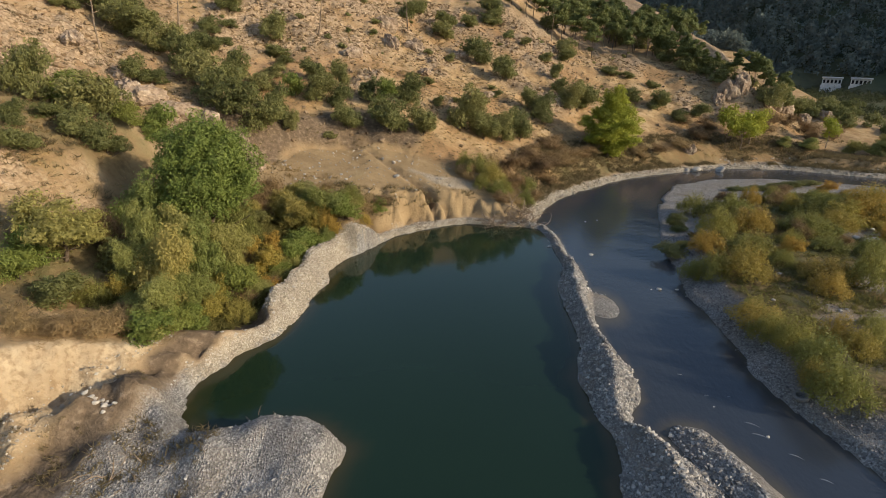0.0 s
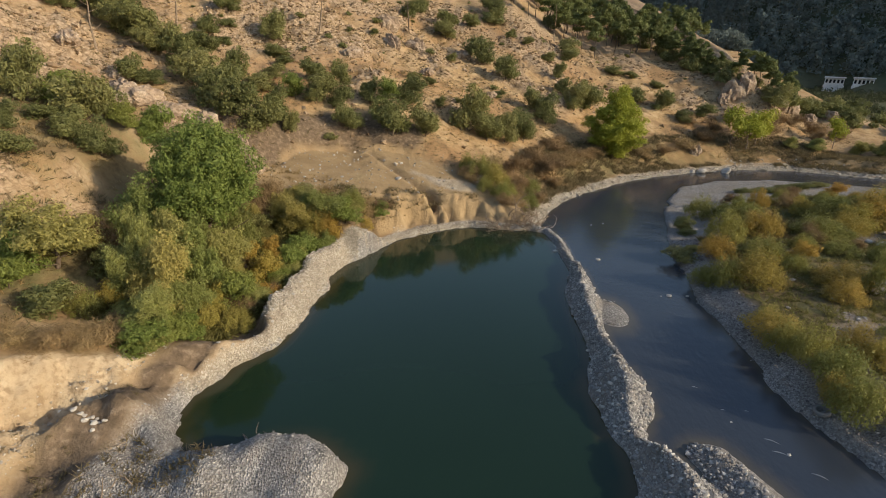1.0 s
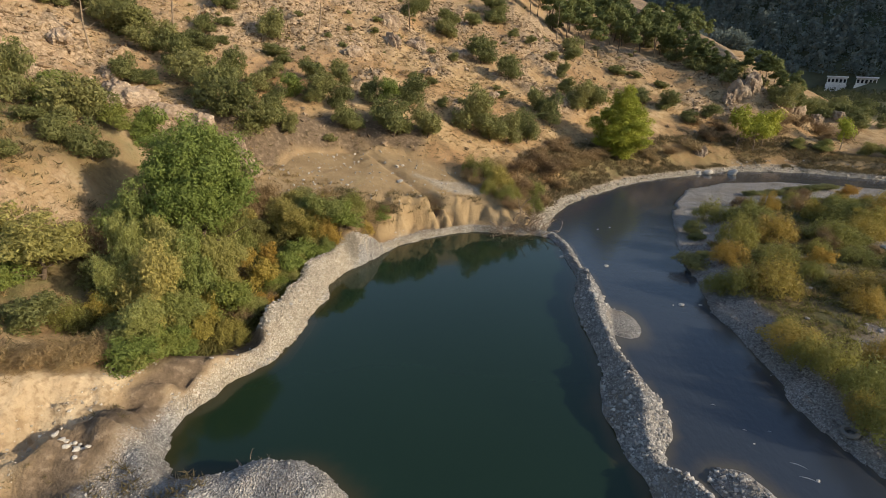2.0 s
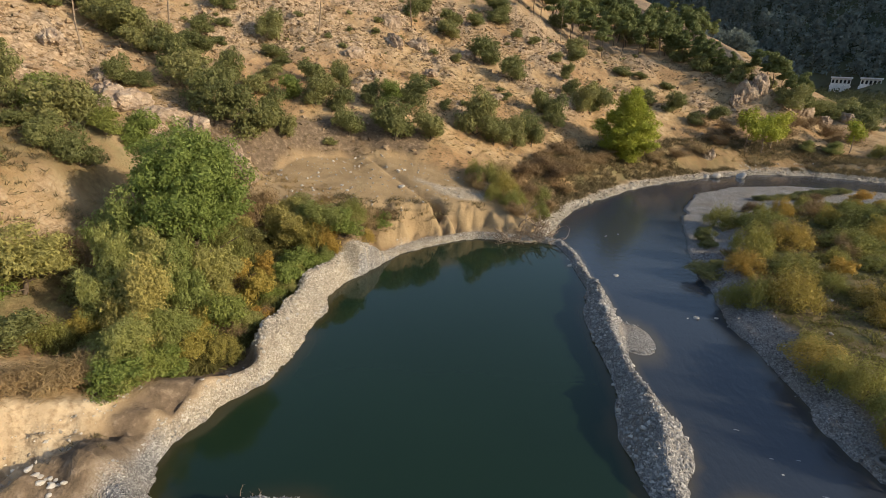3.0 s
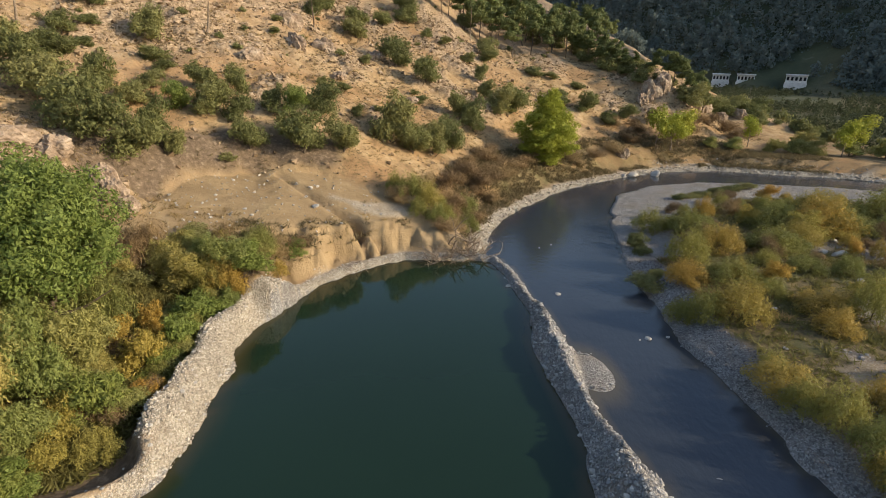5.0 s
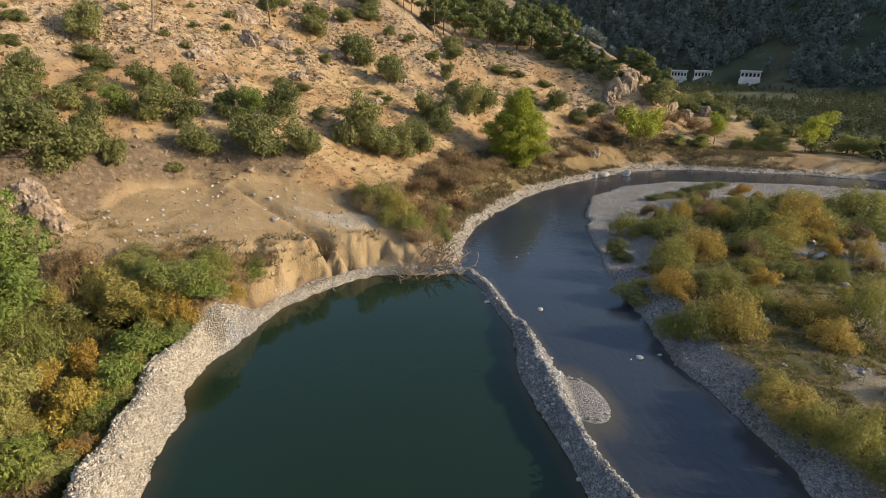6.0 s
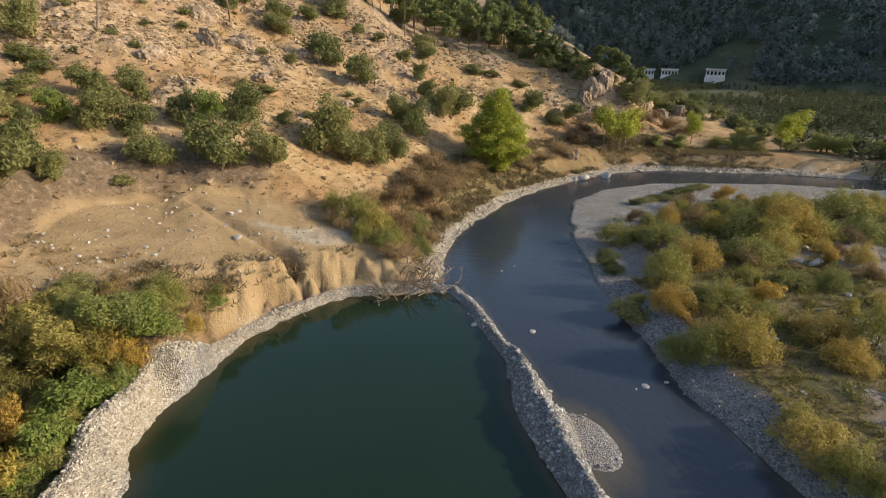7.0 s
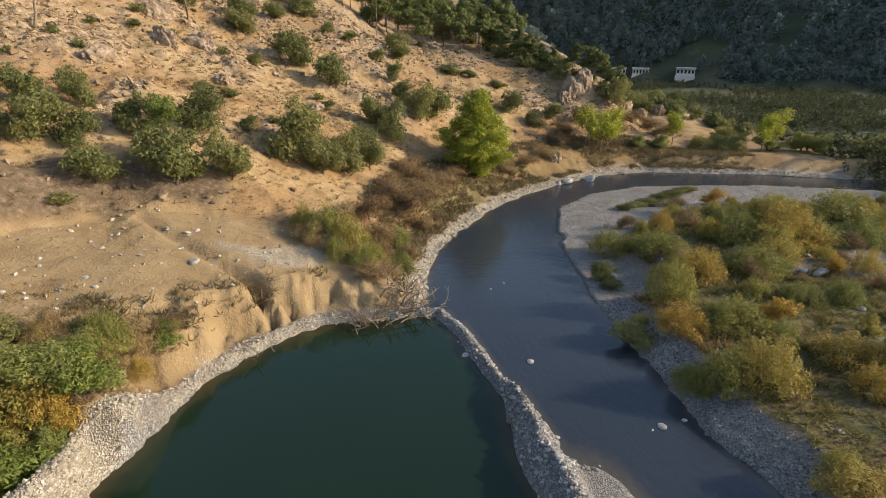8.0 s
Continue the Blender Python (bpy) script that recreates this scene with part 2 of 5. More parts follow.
    slope = 0.12 + 0.44 * np.maximum(d - 3.0, 0) + 0.10 * mid * smooth(2, 5, d)
    slope = np.where(d > 16, np.maximum(slope, hill), slope + (hill - slope) * smooth(11, 16, d))
    wooded = np.maximum(slope, crest + 0.15) * smooth(-0.1, 0.5, d)
    land = hill * (1 - west) + wooded * west
    strip = 0.45 * smooth(0, 1.6, d) + 0.06 * fine
    land = np.where(west > 0.99, land, land * smooth(0.8, 4.5, d + 3 * west) + strip * (1 - smooth(1, 5, d)) * (1 - west))
    land = land * (1 - bench_in) + (bank * part_n + fan_z * (1 - part_n)) * bench_in
    # gravel spit, yard and cut cliff in the south-west
    back = -0.77 * (x + 12.3) + 0.64 * (y - 21.8) + 0.45 * fbm(x, y, 2.6, 4, 81) + 0.25 * fbm(x, y, 0.9, 2, 83, True)
    down = np.clip(-0.64 * (x + 12.3) - 0.77 * (y - 21.8), 0, 8)
    cut = smooth(26.5, 23.2, y)
    top = 1.5 + 0.38 * np.minimum(down, 6.0) + 0.10 * mid + 0.05 * np.maximum(back, 0)
    scarp = smooth(-0.3, 0.5, back + 0.25 * fbm(x, y, 0.9, 2, 85)) * 0.62 + smooth(0.4, 1.0, back + 0.3 * mid) * 0.38
    yard = 0.35 + 0.15 * mid + 0.06 * fine + 0.10 * fbm(x * 1.6, y * 0.5, 1.6, 2, 87, True)
    yard = yard + 0.75 * np.exp(-(along([(-4.6, 17.6), (-6.4, 18.2), (-8.2, 16.8)], x, y) / 1.15) ** 2)
    yard = yard + 0.45 * np.exp(-(along([(-10.3, 18.3), (-12.2, 19.2), (-11.6, 16.5)], x, y) / 0.9) ** 2)
    talus = (0.95 * np.exp(-((back + 1.5) / 1.0) ** 2) * smooth(0.2, 1.6, down) + 0.35 * np.exp(-((back + 0.5) / 0.6) ** 2)) * (0.85 + 0.5 * mid + 0.3 * fbm(x, y, 1.1, 3, 89, True))
    pad = (yard + np.maximum(talus, 0)) * (1 - scarp) + (top + 0.03 * fine) * scarp
    face = 4 * scarp * (1 - scarp)
    pad = pad + face * (0.32 * fbm(x, y, 1.5, 3, 88, True) + 0.12 * fine) + 0.16 * (1 - scarp) * smooth(-4.0, -0.6, back) * fbm(x, y, 1.0, 3, 86, True)
    pad = pad * smooth(-0.2, 0.8, d)
    land = land * (1 - cut) + pad * cut
    # crag at the foot of the far ridge and the low rock wall beyond it
    crag = np.exp(-(np.hypot((x - 44.5) / 3.2, (y - 99.5) / 2.2)) ** 4)
    land = land + crag * (0.9 + 0.9 * fbm(x, y, 2.0, 4, 91, True))
    wall = smooth(96, 99.5, y - 0.10 * (x - 55) + 0.8 * mid) * smooth(46, 50, x) * (1 - smooth(66, 76, x))
    land = land + wall * (0.7 + 0.4 * fbm(x, y, 2.5, 3, 95, True))
    rock_l = np.exp(-(np.hypot((x + 18.2) / 1.5, (y - 45.4) / 1.5)) ** 4)
    land = land + rock_l * (1.1 + 0.7 * fbm(x, y, 1.6, 4, 97, True))
    # cut earth bank along the river further east
    brink = smooth(2.2, 3.4, da + 0.5 * mid) * smooth(40, 52, x) * (y < 140)
    land = np.maximum(land, brink * (1.7 - 0.5 * smooth(75, 100, x)))
    # valley floor beyond, a side arm of the river, and the far mountain
    arm = along([(60, 118), (92, 89), (108, 90), (140, 80), (300, 60)], x, y)
    land = np.where(x > 70, land - 2.2 * np.exp(-(arm / 6.0) ** 2) * smooth(80, 92, x), land)
    out = 0.80 * (x - 185) + 0.60 * (y - 245)
    mount = np.maximum(out, 0) * 0.62 + smooth(0, 60, out) * (7 * fbm(x, y, 70.0, 4, 101) + 4 * fbm(x, y, 26, 3, 105, True))
    mount = np.minimum(mount, 230 + 0.05 * mount)
    land = np.maximum(land, mount)
    # island
    isle = 0.35 * smooth(0, 0.6, db) + 0.65 * smooth(0.5, 2.6, db) + 0.10 * mid * smooth(1, 5, db) + 0.03 * fine
    reach = 3.0 + 6.0 * smooth(54, 60, y)
    bar = smooth(43, 47, y) * (1 - smooth(reach, reach + 3, db))
    isle = isle * (1 - bar) + bar * (0.10 + 0.05 * db + 0.03 * fine)
    pool = np.exp(-(np.hypot((x - 36.5) / 5.5, (y - 64.3) / 0.9)) ** 2) * 0.55
    isle = isle - pool
    z = np.where(da > 0, land, np.where(db > 0, isle, bed))
    # dam and its low tongue
    dd, half, tall = along(DAM, x, y, 2)
    ridge = tall * 1.15 * (1 - np.abs(dd + 0.6 * wob * (half > 0.8)) / (half * (1 + 0.22 * fbm(x, y, 3.5, 2, 121)))) + 0.10 * mid * (half > 0.8) + 0.05 * fine
    ridge = ridge - 0.12 * (half > 0.8) * smooth(0.2, 0.9, fbm(x, y, 1.3, 2, 123))
    z = np.where((da < 0.6) & (db < 0) & (dd < half * 1.7), np.maximum(z, ridge), z)
    side, = (along([(9.9, 20.1), (10.5, 18.7), (11.1, 16.8), (12.0, 12.0)], x, y),)
    z = np.where(db < 0, np.maximum(z, 0.42 - 0.5 * (side + 0.4 * wob) + 0.06 * mid + 0.04 * fine), z)
    tongue = np.hypot((x - 8.8) / 0.95, (y - 32.0) / 1.7) + 0.25 * wob
    z = np.where(db < 0, np.maximum(z, 0.14 - 0.15 * tongue ** 2 + 0.02 * fine), z)
    # masks
    wide = (0.10 + 1.30 * np.maximum(thick, 1 - west)) * (1 - 0.5 * smooth(35.5, 39, y) * smooth(-2.5, -5, x))
    gravel = np.where(da > 0, np.clip((1 - smooth(wide + 0.35, wide + 0.75, da + 0.3 * mid)) * (1 - north * smooth(0.7, 1.3, da)) * (1 - smooth(6, 12, x) * smooth(0.9, 1.7, da) * (1 - smooth(36, 46, x)))
                      + cut * (1 - scarp) * smooth(-13.2, -11.6, x) * smooth(21.0, 19.6, y), 0, 1),
                      np.where(db > 0, np.maximum(1 - smooth(1.7, 2.7, db + 0.35 * mid), bar), 1))
    gravel = np.where((db > 4) & (bar < 0.1), 0.75 * smooth(0.1, 0.5, fbm(x, y, 6, 3, 111) - 0.05), gravel)
    sand = np.clip(np.maximum(fan * smooth(2.6, 3.4, da), north * smooth(0.8, 1.4, da)) + cut * smooth(-0.4, 0.0, back) * (1 - smooth(1.3, 2.0, back))
                   + cut * (1 - scarp) * (1 - smooth(-13.4, -11.8, x)) * 0.9 + 0.6 * brink * (1 - smooth(3.6, 4.6, da)), 0, 1) * (da > 0)
    rock = np.clip(smooth(0.25, 0.8, rocky) * smooth(-0.35, 0.5, spur) + crag + wall * 0.8 + rock_l, 0, 1) * (da > 0)
    litter = np.where(da > 0, west * smooth(1.9, 2.7, da) * (1 - smooth(7.5, 10, da + 1.5 * mid)) * (1 - cut) * (1 - fan * smooth(3.5, 5, da)) * (1 - rock_l), 0.0)
    litter = np.maximum(litter, (da > 0) * smooth(-16.5, -19.5, x) * smooth(46, 42, y) * smooth(6, 9, da) * (0.62 + 0.3 * mid) * (1 - rock)).clip(0, 1)
    litter = np.maximum(litter, (da > 0) * smooth(7, 12, x) * smooth(1.0, 2.2, da) * (1 - smooth(5, 9, da + mid)) * (0.55 + 0.35 * mid) * (1 - smooth(40, 50, x))).clip(0, 1)
    litter = np.where(db > 0, (1 - gravel) * 0.9, litter)
    forest = np.maximum(smooth(2, 25, out), smooth(72, 90, x - 0.3 * (y - 95)) * np.clip(0.9 + 0.2 * fbm(x, y, 22, 3, 230), 0.6, 1.0)) * (da > 0)
    track = smooth(2.6, 1.2, along([(-19.5, 47.5), (-17.0, 52.0), (-14.5, 55.0), (-11.5, 57.0), (-7.0, 57.6)], x, y) + 0.8 * mid) * (1 - bench_in) * (1 - rock_l)
    wash = smooth(1.2, 0.5, along([(-5, 51.9), (-2.6, 51.4), (-0.2, 51.9), (1.4, 53.4)], x, y) + 0.5 * mid)
    gravel = np.maximum(gravel, 0.75 * wash * (da > 0))
    litter = litter * (1 - 0.5 * wash)
    # dark damp ground below the cliff; shade painted into the ditch behind the gravel ridge
    damp = smooth(1.5, 0.6, along([(-10.4, 26.5), (-11.6, 23.6), (-12.3, 20.4), (-12.6, 18.4), (-12.9, 16.4), (-13.4, 10)], x, y) + 0.5 * mid)
    ditch_shade = west * smooth(wide + 0.3, wide + 0.7, da) * smooth(3.6, 2.6, da) * smooth(22, 24, y)
    gravel = gravel * (1 - damp * smooth(0.5, 0.9, da) * (da > 0))
    soil_shade = np.clip(np.maximum(np.maximum(track, 0.9 * ditch_shade), damp * smooth(0.4, 0.8, da)), 0, 1) * (da > 0)
    # gully floors coloured darker than the bench around them
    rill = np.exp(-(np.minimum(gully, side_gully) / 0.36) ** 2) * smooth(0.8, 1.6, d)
    soil_shade = np.maximum(soil_shade, 0.75 * rill * bench_in * (da > 0))
    chalk = cut * np.clip(smooth(-0.7, -0.2, back) * (1 - smooth(1.0, 1.6, back)) + 0.8 * smooth(0.35, 0.8, talus) * (1 - scarp), 0, 1) * (da > 0) * (1 - damp)
    return z, gravel, sand * (1 - soil_shade), rock * (1 - soil_shade), litter * (1 - 0.7 * soil_shade), forest, soil_shade, chalk


# ---- ground and water ----
def spread(start, stop, step, low, high, growth=1.16):
    """Even steps from start to stop, then ever longer ones out to low and high."""
    mid = list(np.arange(start, stop, step))
    up, down, s = [mid[-1]], [mid[0]], step
    while up[-1] < high:
        s *= growth
        up.append(up[-1] + s)
    s = step
    while down[-1] > low:
        s *= growth
        down.append(down[-1] - s)
    return np.array(down[:0:-1] + mid + up[1:])


def sheet(name, gx, gy, z, material_, keep=None, **masks):
    """A grid mesh on the lines gx, gy with heights z and point masks."""
    xx, yy = np.meshgrid(gx, gy)
    nx, ny = len(gx), len(gy)
    idx = np.arange(nx * ny).reshape(ny, nx)
    quads = np.stack([idx[:-1, :-1], idx[:-1, 1:], idx[1:, 1:], idx[1:, :-1]], -1).reshape(-1, 4)
    if keep is not None:
        quads = quads[keep.reshape(-1)[quads].any(axis=1)]
    used = np.unique(quads)
    back = np.zeros(nx * ny, int)
    back[used] = np.arange(len(used))
    verts = np.stack([xx.ravel(), yy.ravel(), z.ravel()], -1)[used]
    me = bpy.data.meshes.new(name)
    me.from_pydata(verts.tolist(), [], back[quads].tolist())
    me.polygons.foreach_set("use_smooth", np.ones(len(quads), bool))
    for key, values in masks.items():
        me.attributes.new(key, "FLOAT", "POINT").data.foreach_set("value", values.ravel()[used].astype(np.float32))
    me.materials.append(material_)
    return new(name, me)


gx = spread(-40, 50, 0.22, -900, 1500)
gy = spread(10, 92, 0.22, -300, 1800)
xx, yy = np.meshgrid(gx, gy)
z, gravel, sand, rock, litter, forest, soil_shade, chalk = terrain(xx, yy)
ground = sheet("ground", gx, gy, z, M_GROUND, gravel=gravel, sand=sand, rock=rock, litter=litter, forest=forest, soil_shade=soil_shade, chalk=chalk,
               pale=inside(LAND_A, xx, yy) * smooth(20.5, 22.5, yy))
tagged(ground, "dry stony hillside, gravel banks and sandy soil", "ground", kind="structure")

POND = [(-6, -60)] + [(x, y) for x, y in SHORE_A[1:23]] + [(x, y) for x, y, _, _ in DAM]
wx, wy = np.arange(-16, 14, 0.5), np.arange(-60, 52, 0.5)
px, py = np.meshgrid(wx, wy)
grown = inside(POND, px, py) | ((along(POND[:23], px, py) < 1.2) & (px < 6.5))
bed = terrain(px, py)[0]
pond = sheet("pond_water", wx, wy, np.zeros_like(px), M_POND, grown, depth=smooth(0.05, 0.75, -bed))
tagged(pond, "still dark green pond water", "water", kind="structure")
wx, wy = spread(5, 40, 0.5, -60, 900, 1.25), spread(8, 84, 0.5, -300, 300, 1.25)
px, py = np.meshgrid(wx, wy)
bed = terrain(px, py)[0]
river = sheet("river_water", wx, wy, np.full_like(px, -0.015), M_RIVER, bed < 0.6, depth=smooth(0.0, 0.42, -bed))
tagged(river, "shallow grey river water with small ripples", "water", kind="structure")


# ---- plants ----
def leaf_material(name, low, high, tip, rough=0.6, glow=0.38):
    """Leaves that vary from plant to plant and from leaf to leaf."""
    mat, add, link, surface = material(name, rough, 0.25)
    plant = add("ObjectInfo").outputs["Random"]
    leaf = add("NewGeometry").outputs["Random Per Island"]
    col = ramp(add, link, plant, (0.0, low), (0.55, high), (1.0, tip))
    col = mixed(add, link, ramp(add, link, leaf, (0.0, (0.7, 0.7, 0.7)), (1.0, (1.0, 1.0, 1.0))), (0, 0, 0), col)
    link(col, surface.inputs["Base Color"])
    back = add("BsdfTranslucent")
    link(col, back.inputs["Color"])
    both = add("MixShader", Fac=glow)
    link(surface.outputs["BSDF"], both.inputs[1])
    link(back.outputs["BSDF"], both.inputs[2])
    out = [n for n in mat.node_tree.nodes if n.type == "OUTPUT_MATERIAL"][0]
    link(both.outputs["Shader"], out.inputs["Surface"])
    return mat


def bark_material(name, dark, light):
    mat, add, link, surface = material(name, 0.9, 0.1)
    where = add("TexCoord").outputs["Object"]
    n = noise_of(add, link, where, 9.0, 5)
    link(ramp(add, link, n, (0.3, dark), (0.7, light)), surface.inputs["Base Color"])
    bumped(add, link, surface, n, 0.5, 0.03)
    return mat


M_BARK = bark_material("grey_brown_bark", (0.07, 0.05, 0.035), (0.19, 0.15, 0.11))
M_PALE = bark_material("dead_pale_wood", (0.16, 0.12, 0.085), (0.33, 0.26, 0.19))
M_TWIG = leaf_material("dry_brown_twigs", (0.204, 0.138, 0.072), (0.288, 0.192, 0.096), (0.348, 0.252, 0.120), 0.85, 0.15)
M_OAK = leaf_material("evergreen_oak_leaves", (0.165, 0.18, 0.066), (0.22, 0.23, 0.083), (0.30, 0.29, 0.11))
M_BROAD = leaf_material("broad_green_leaves", (0.20, 0.26, 0.062), (0.21, 0.27, 0.065), (0.22, 0.28, 0.07))
M_WILLOW = leaf_material("grey_green_willow_leaves", (0.25, 0.295, 0.085), (0.35, 0.345, 0.115), (0.45, 0.38, 0.12))
M_GOLD = leaf_material("golden_autumn_leaves", (0.40, 0.35, 0.09), (0.46, 0.36, 0.085), (0.52, 0.32, 0.075))
M_LIME = leaf_material("bright_green_leaves", (0.19, 0.245, 0.06), (0.24, 0.29, 0.07), (0.28, 0.30, 0.075))
M_TAMA = leaf_material("tamarisk_sprays", (0.23, 0.25, 0.075), (0.36, 0.33, 0.09), (0.49, 0.33, 0.08))
M_POPLAR = leaf_material("yellow_green_poplar_leaves", (0.33, 0.36, 0.05), (0.37, 0.40, 0.055), (0.40, 0.41, 0.06))
M_PINE = leaf_material("pine_needles", (0.14, 0.17, 0.06), (0.17, 0.2, 0.07), (0.21, 0.24, 0.085))


def mesh_of(name, verts, faces, mat, smooth_=False):
    me = bpy.data.meshes.new(name)
    me.from_pydata(verts, [], faces)
    if smooth_:
        me.polygons.foreach_set("use_smooth", [True] * len(faces))
    me.materials.append(mat)
    return me


def part(name, me, parent, label=""):
    ob = new(name, me)
    ob.parent = parent
    return tagged(ob, label) if label else ob


def foliage(name, rng, lobes, count, size, mat, stretch=1.6, up=0.0, shell=0.68):
    """Many small folded leaves in and on a set of lobes (x, y, z, rx, ry, rz)."""
    lobes = np.array(lobes, float)
    vol = (lobes[:, 3] * lobes[:, 4] * lobes[:, 5]) ** 0.75
    pick = rng.choice(len(lobes), count, p=vol / vol.sum())
    n = rng.normal(size=(count, 3))
    n /= np.linalg.norm(n, axis=1)[:, None]
    r = shell + (1.05 - shell) * rng.random(count) ** 0.6
    r = r * (1 + 0.16 * np.sin(7 * n[:, 0] + 3 * pick) * np.sin(6 * n[:, 1] + pick) + 0.10 * rng.normal(size=count))
    c = lobes[pick, :3] + n * lobes[pick, 3:] * r[:, None]
    keep = c[:, 2] > 0.05
    c, n = c[keep], n[keep]
    k = len(c)
    out = n * 1.5 + rng.normal(size=(k, 3)) * 0.75 + np.array([0, 0, 0.25])
    out /= np.linalg.norm(out, axis=1)[:, None]
    axis = rng.normal(size=(k, 3)) + np.array([0, 0, up]) + n * (0.5 if up else 0)
    axis -= out * (axis * out).sum(1)[:, None]
    axis /= np.linalg.norm(axis, axis=1)[:, None]
    side = np.cross(out, axis)
    s = 1.3 * size * (0.6 + 0.8 * rng.random(k))[:, None]
    a, b = axis * s * stretch / 2, side * s / 2
    lift = out * s * 0.18
    tris = np.stack([c - a - 0.7 * b, c - a + 0.7 * b + lift, c + a], 1).reshape(-1, 3)
    faces = np.arange(3 * k).reshape(-1, 3)
    return mesh_of(name, tris.tolist(), faces.tolist(), mat)


def clumped(rng, lobes, per, size, low=-0.35):
    """Breaks each lobe up into small clumps on its surface, with gaps between them."""
    out = [(x, y, z, 0.86 * rx, 0.86 * ry, 0.86 * rz) for x, y, z, rx, ry, rz in lobes]
    for x, y, z, rx, ry, rz in lobes:
        for k in range(per):
            n = rng.normal(size=3)
            n /= np.linalg.norm(n)
            n[2] = max(n[2], low)
            f, q = 0.80 + 0.22 * rng.random(), size * (0.65 + 0.7 * rng.random())
            out.append((x + n[0] * rx * f, y + n[1] * ry * f, max(0.06, z + n[2] * rz * f), rx * q, ry * q, 0.8 * rz * q))
    return out


def dome(rng, count, reach, z, r):
    """Lobes spread over a round crown."""
    out = [(0, 0, z, reach, reach, reach)]
    for k in range(count):
        h = 1 - 1.75 * (k + 0.5) / count
        a, q, s = 2.4 * k, math.sqrt(max(0.0, 1 - h * h)), r * (0.8 + 0.35 * rng.random())
        out.append((reach * q * math.cos(a), reach * q * math.sin(a), z + 1.15 * reach * h, s, s, s))
    return out


def plumes(rng, count, w=0.42, h=0.9):
    """Upright feathery sprays that lean outwards from one foot."""
    out = []
    for k in range(count):
        a, r = 2.4 * k + rng.random(), w * math.sqrt((k + 0.5) / count)
        top = h * (1.0 - 0.65 * (r / w) ** 2) * (0.75 + 0.4 * rng.random())
        s = 0.075 + 0.05 * rng.random()
        out.append((r * math.cos(a), r * math.sin(a), 0.55 * top, s, s, 0.45 * top))
    return out


def limb(verts, faces, path, radii, sides=6):
    """Adds a tapered, bent tube along a path."""
    base = len(verts)
    for k, (p, r) in enumerate(zip(path, radii)):
        d = Vector(path[min(k + 1, len(path) - 1)]) - Vector(path[max(k - 1, 0)])
        q = d.to_track_quat("Z", "Y")
        for j in range(sides):
            a = 2 * math.pi * j / sides
            verts.append(tuple(Vector(p) + q @ Vector((r * math.cos(a), r * math.sin(a), 0))))
    for k in range(len(path) - 1):
        for j in range(sides):
            a, b = base + k * sides + j, base + k * sides + (j + 1) % sides
            faces.append((a, b, b + sides, a + sides))


def wood(name, rng, height, radius, limbs, reach, mat, lean=0.1, start=0.3):
    """A trunk with limbs that reach into the crown."""
    verts, faces = [], []
    lx, ly = rng.normal(0, lean, 2)
    path = [(lx * h * height + rng.normal(0, 0.02 * height), ly * h * height + rng.normal(0, 0.02 * height), h * height - 0.25) for h in (0, 0.2, 0.45, 0.7, 0.95)]
    limb(verts, faces, path, [radius * f for f in (1.25, 0.95, 0.75, 0.5, 0.15)], 7)
    for k in range(limbs):
        h = start + (0.85 - start) * k / max(1, limbs - 1)
        a = 2.4 * k + rng.random()
        p = Vector((lx * h * height, ly * h * height, h * height - 0.25))
        e = reach * (1.1 - 0.6 * h)
        q = p + Vector((math.cos(a) * e, math.sin(a) * e, e * (0.35 + 0.4 * rng.random())))
        m = (p + q) / 2 + Vector((0, 0, -0.08 * e))
        limb(verts, faces, [p, m, q], [radius * 0.45 * (1.2 - h), radius * 0.3 * (1.2 - h), radius * 0.08], 5)
    return mesh_of(name, verts, faces, mat, True)


def lobed(rng, n, w, h, low=0.3, r=0.33):
    """Lobes that fill a crown of width w from low to height h."""
    out = [(0, 0, (h + low) / 2, w * 0.30, w * 0.30, (h - low) * 0.40)]
    for k in range(n):
        a, f = 2.4 * k + rng.random(), rng.random()
        z = low + (h - low) * (0.22 + 0.60 * ((k * 0.618) % 1.0))
        d = w * (0.20 + 0.16 * f) * (1.15 - 0.55 * abs(2 * (z - low) / (h - low) - 0.8))
        s = w * r * (0.62 + 0.5 * rng.random())
        out.append((d * math.cos(a), d * math.sin(a), z, s, s, s * 0.8 * h / max(w, h) + 0.12 * h * 0.5))
    return out


def plant(name, category, label, group, trunk_mesh, crown_mesh):
    top = new(name)
    tagged(top, label, category, group)
    if trunk_mesh:
        part("trunk", trunk_mesh, top)
    part("crown", crown_mesh, top)
    return top


KINDS = {}


def kind(key, variants, build):
    KINDS[key] = [build(np.random.default_rng(100 * len(KINDS) + v), v) for v in range(variants)]


# every prototype is built about one metre wide or, for trees, one metre high, and scaled when planted
kind("oak", 4, lambda g, v: ("bush", "bush", "dense dark green evergreen shrub on the dry slope", "evergreen shrubs on the hill",
     wood("trunk", g, 0.5, 0.035, 5, 0.3, M_BARK), foliage("crown", g, clumped(g, lobed(g, 8, 0.86, 0.82, 0.0), 10, 0.36), 5000, 0.031, M_OAK, 1.5, 0.2, 0.45)))
kind("shrublet", 3, lambda g, v: ("bush", "bush", "small dark shrub among the stones of the slope", "small shrubs of the slope",
     None, foliage("crown", g, clumped(g, lobed(g, 5, 0.9, 0.80, 0.0), 6, 0.42), 700, 0.062, M_OAK, 1.6, 0.3, 0.4)))
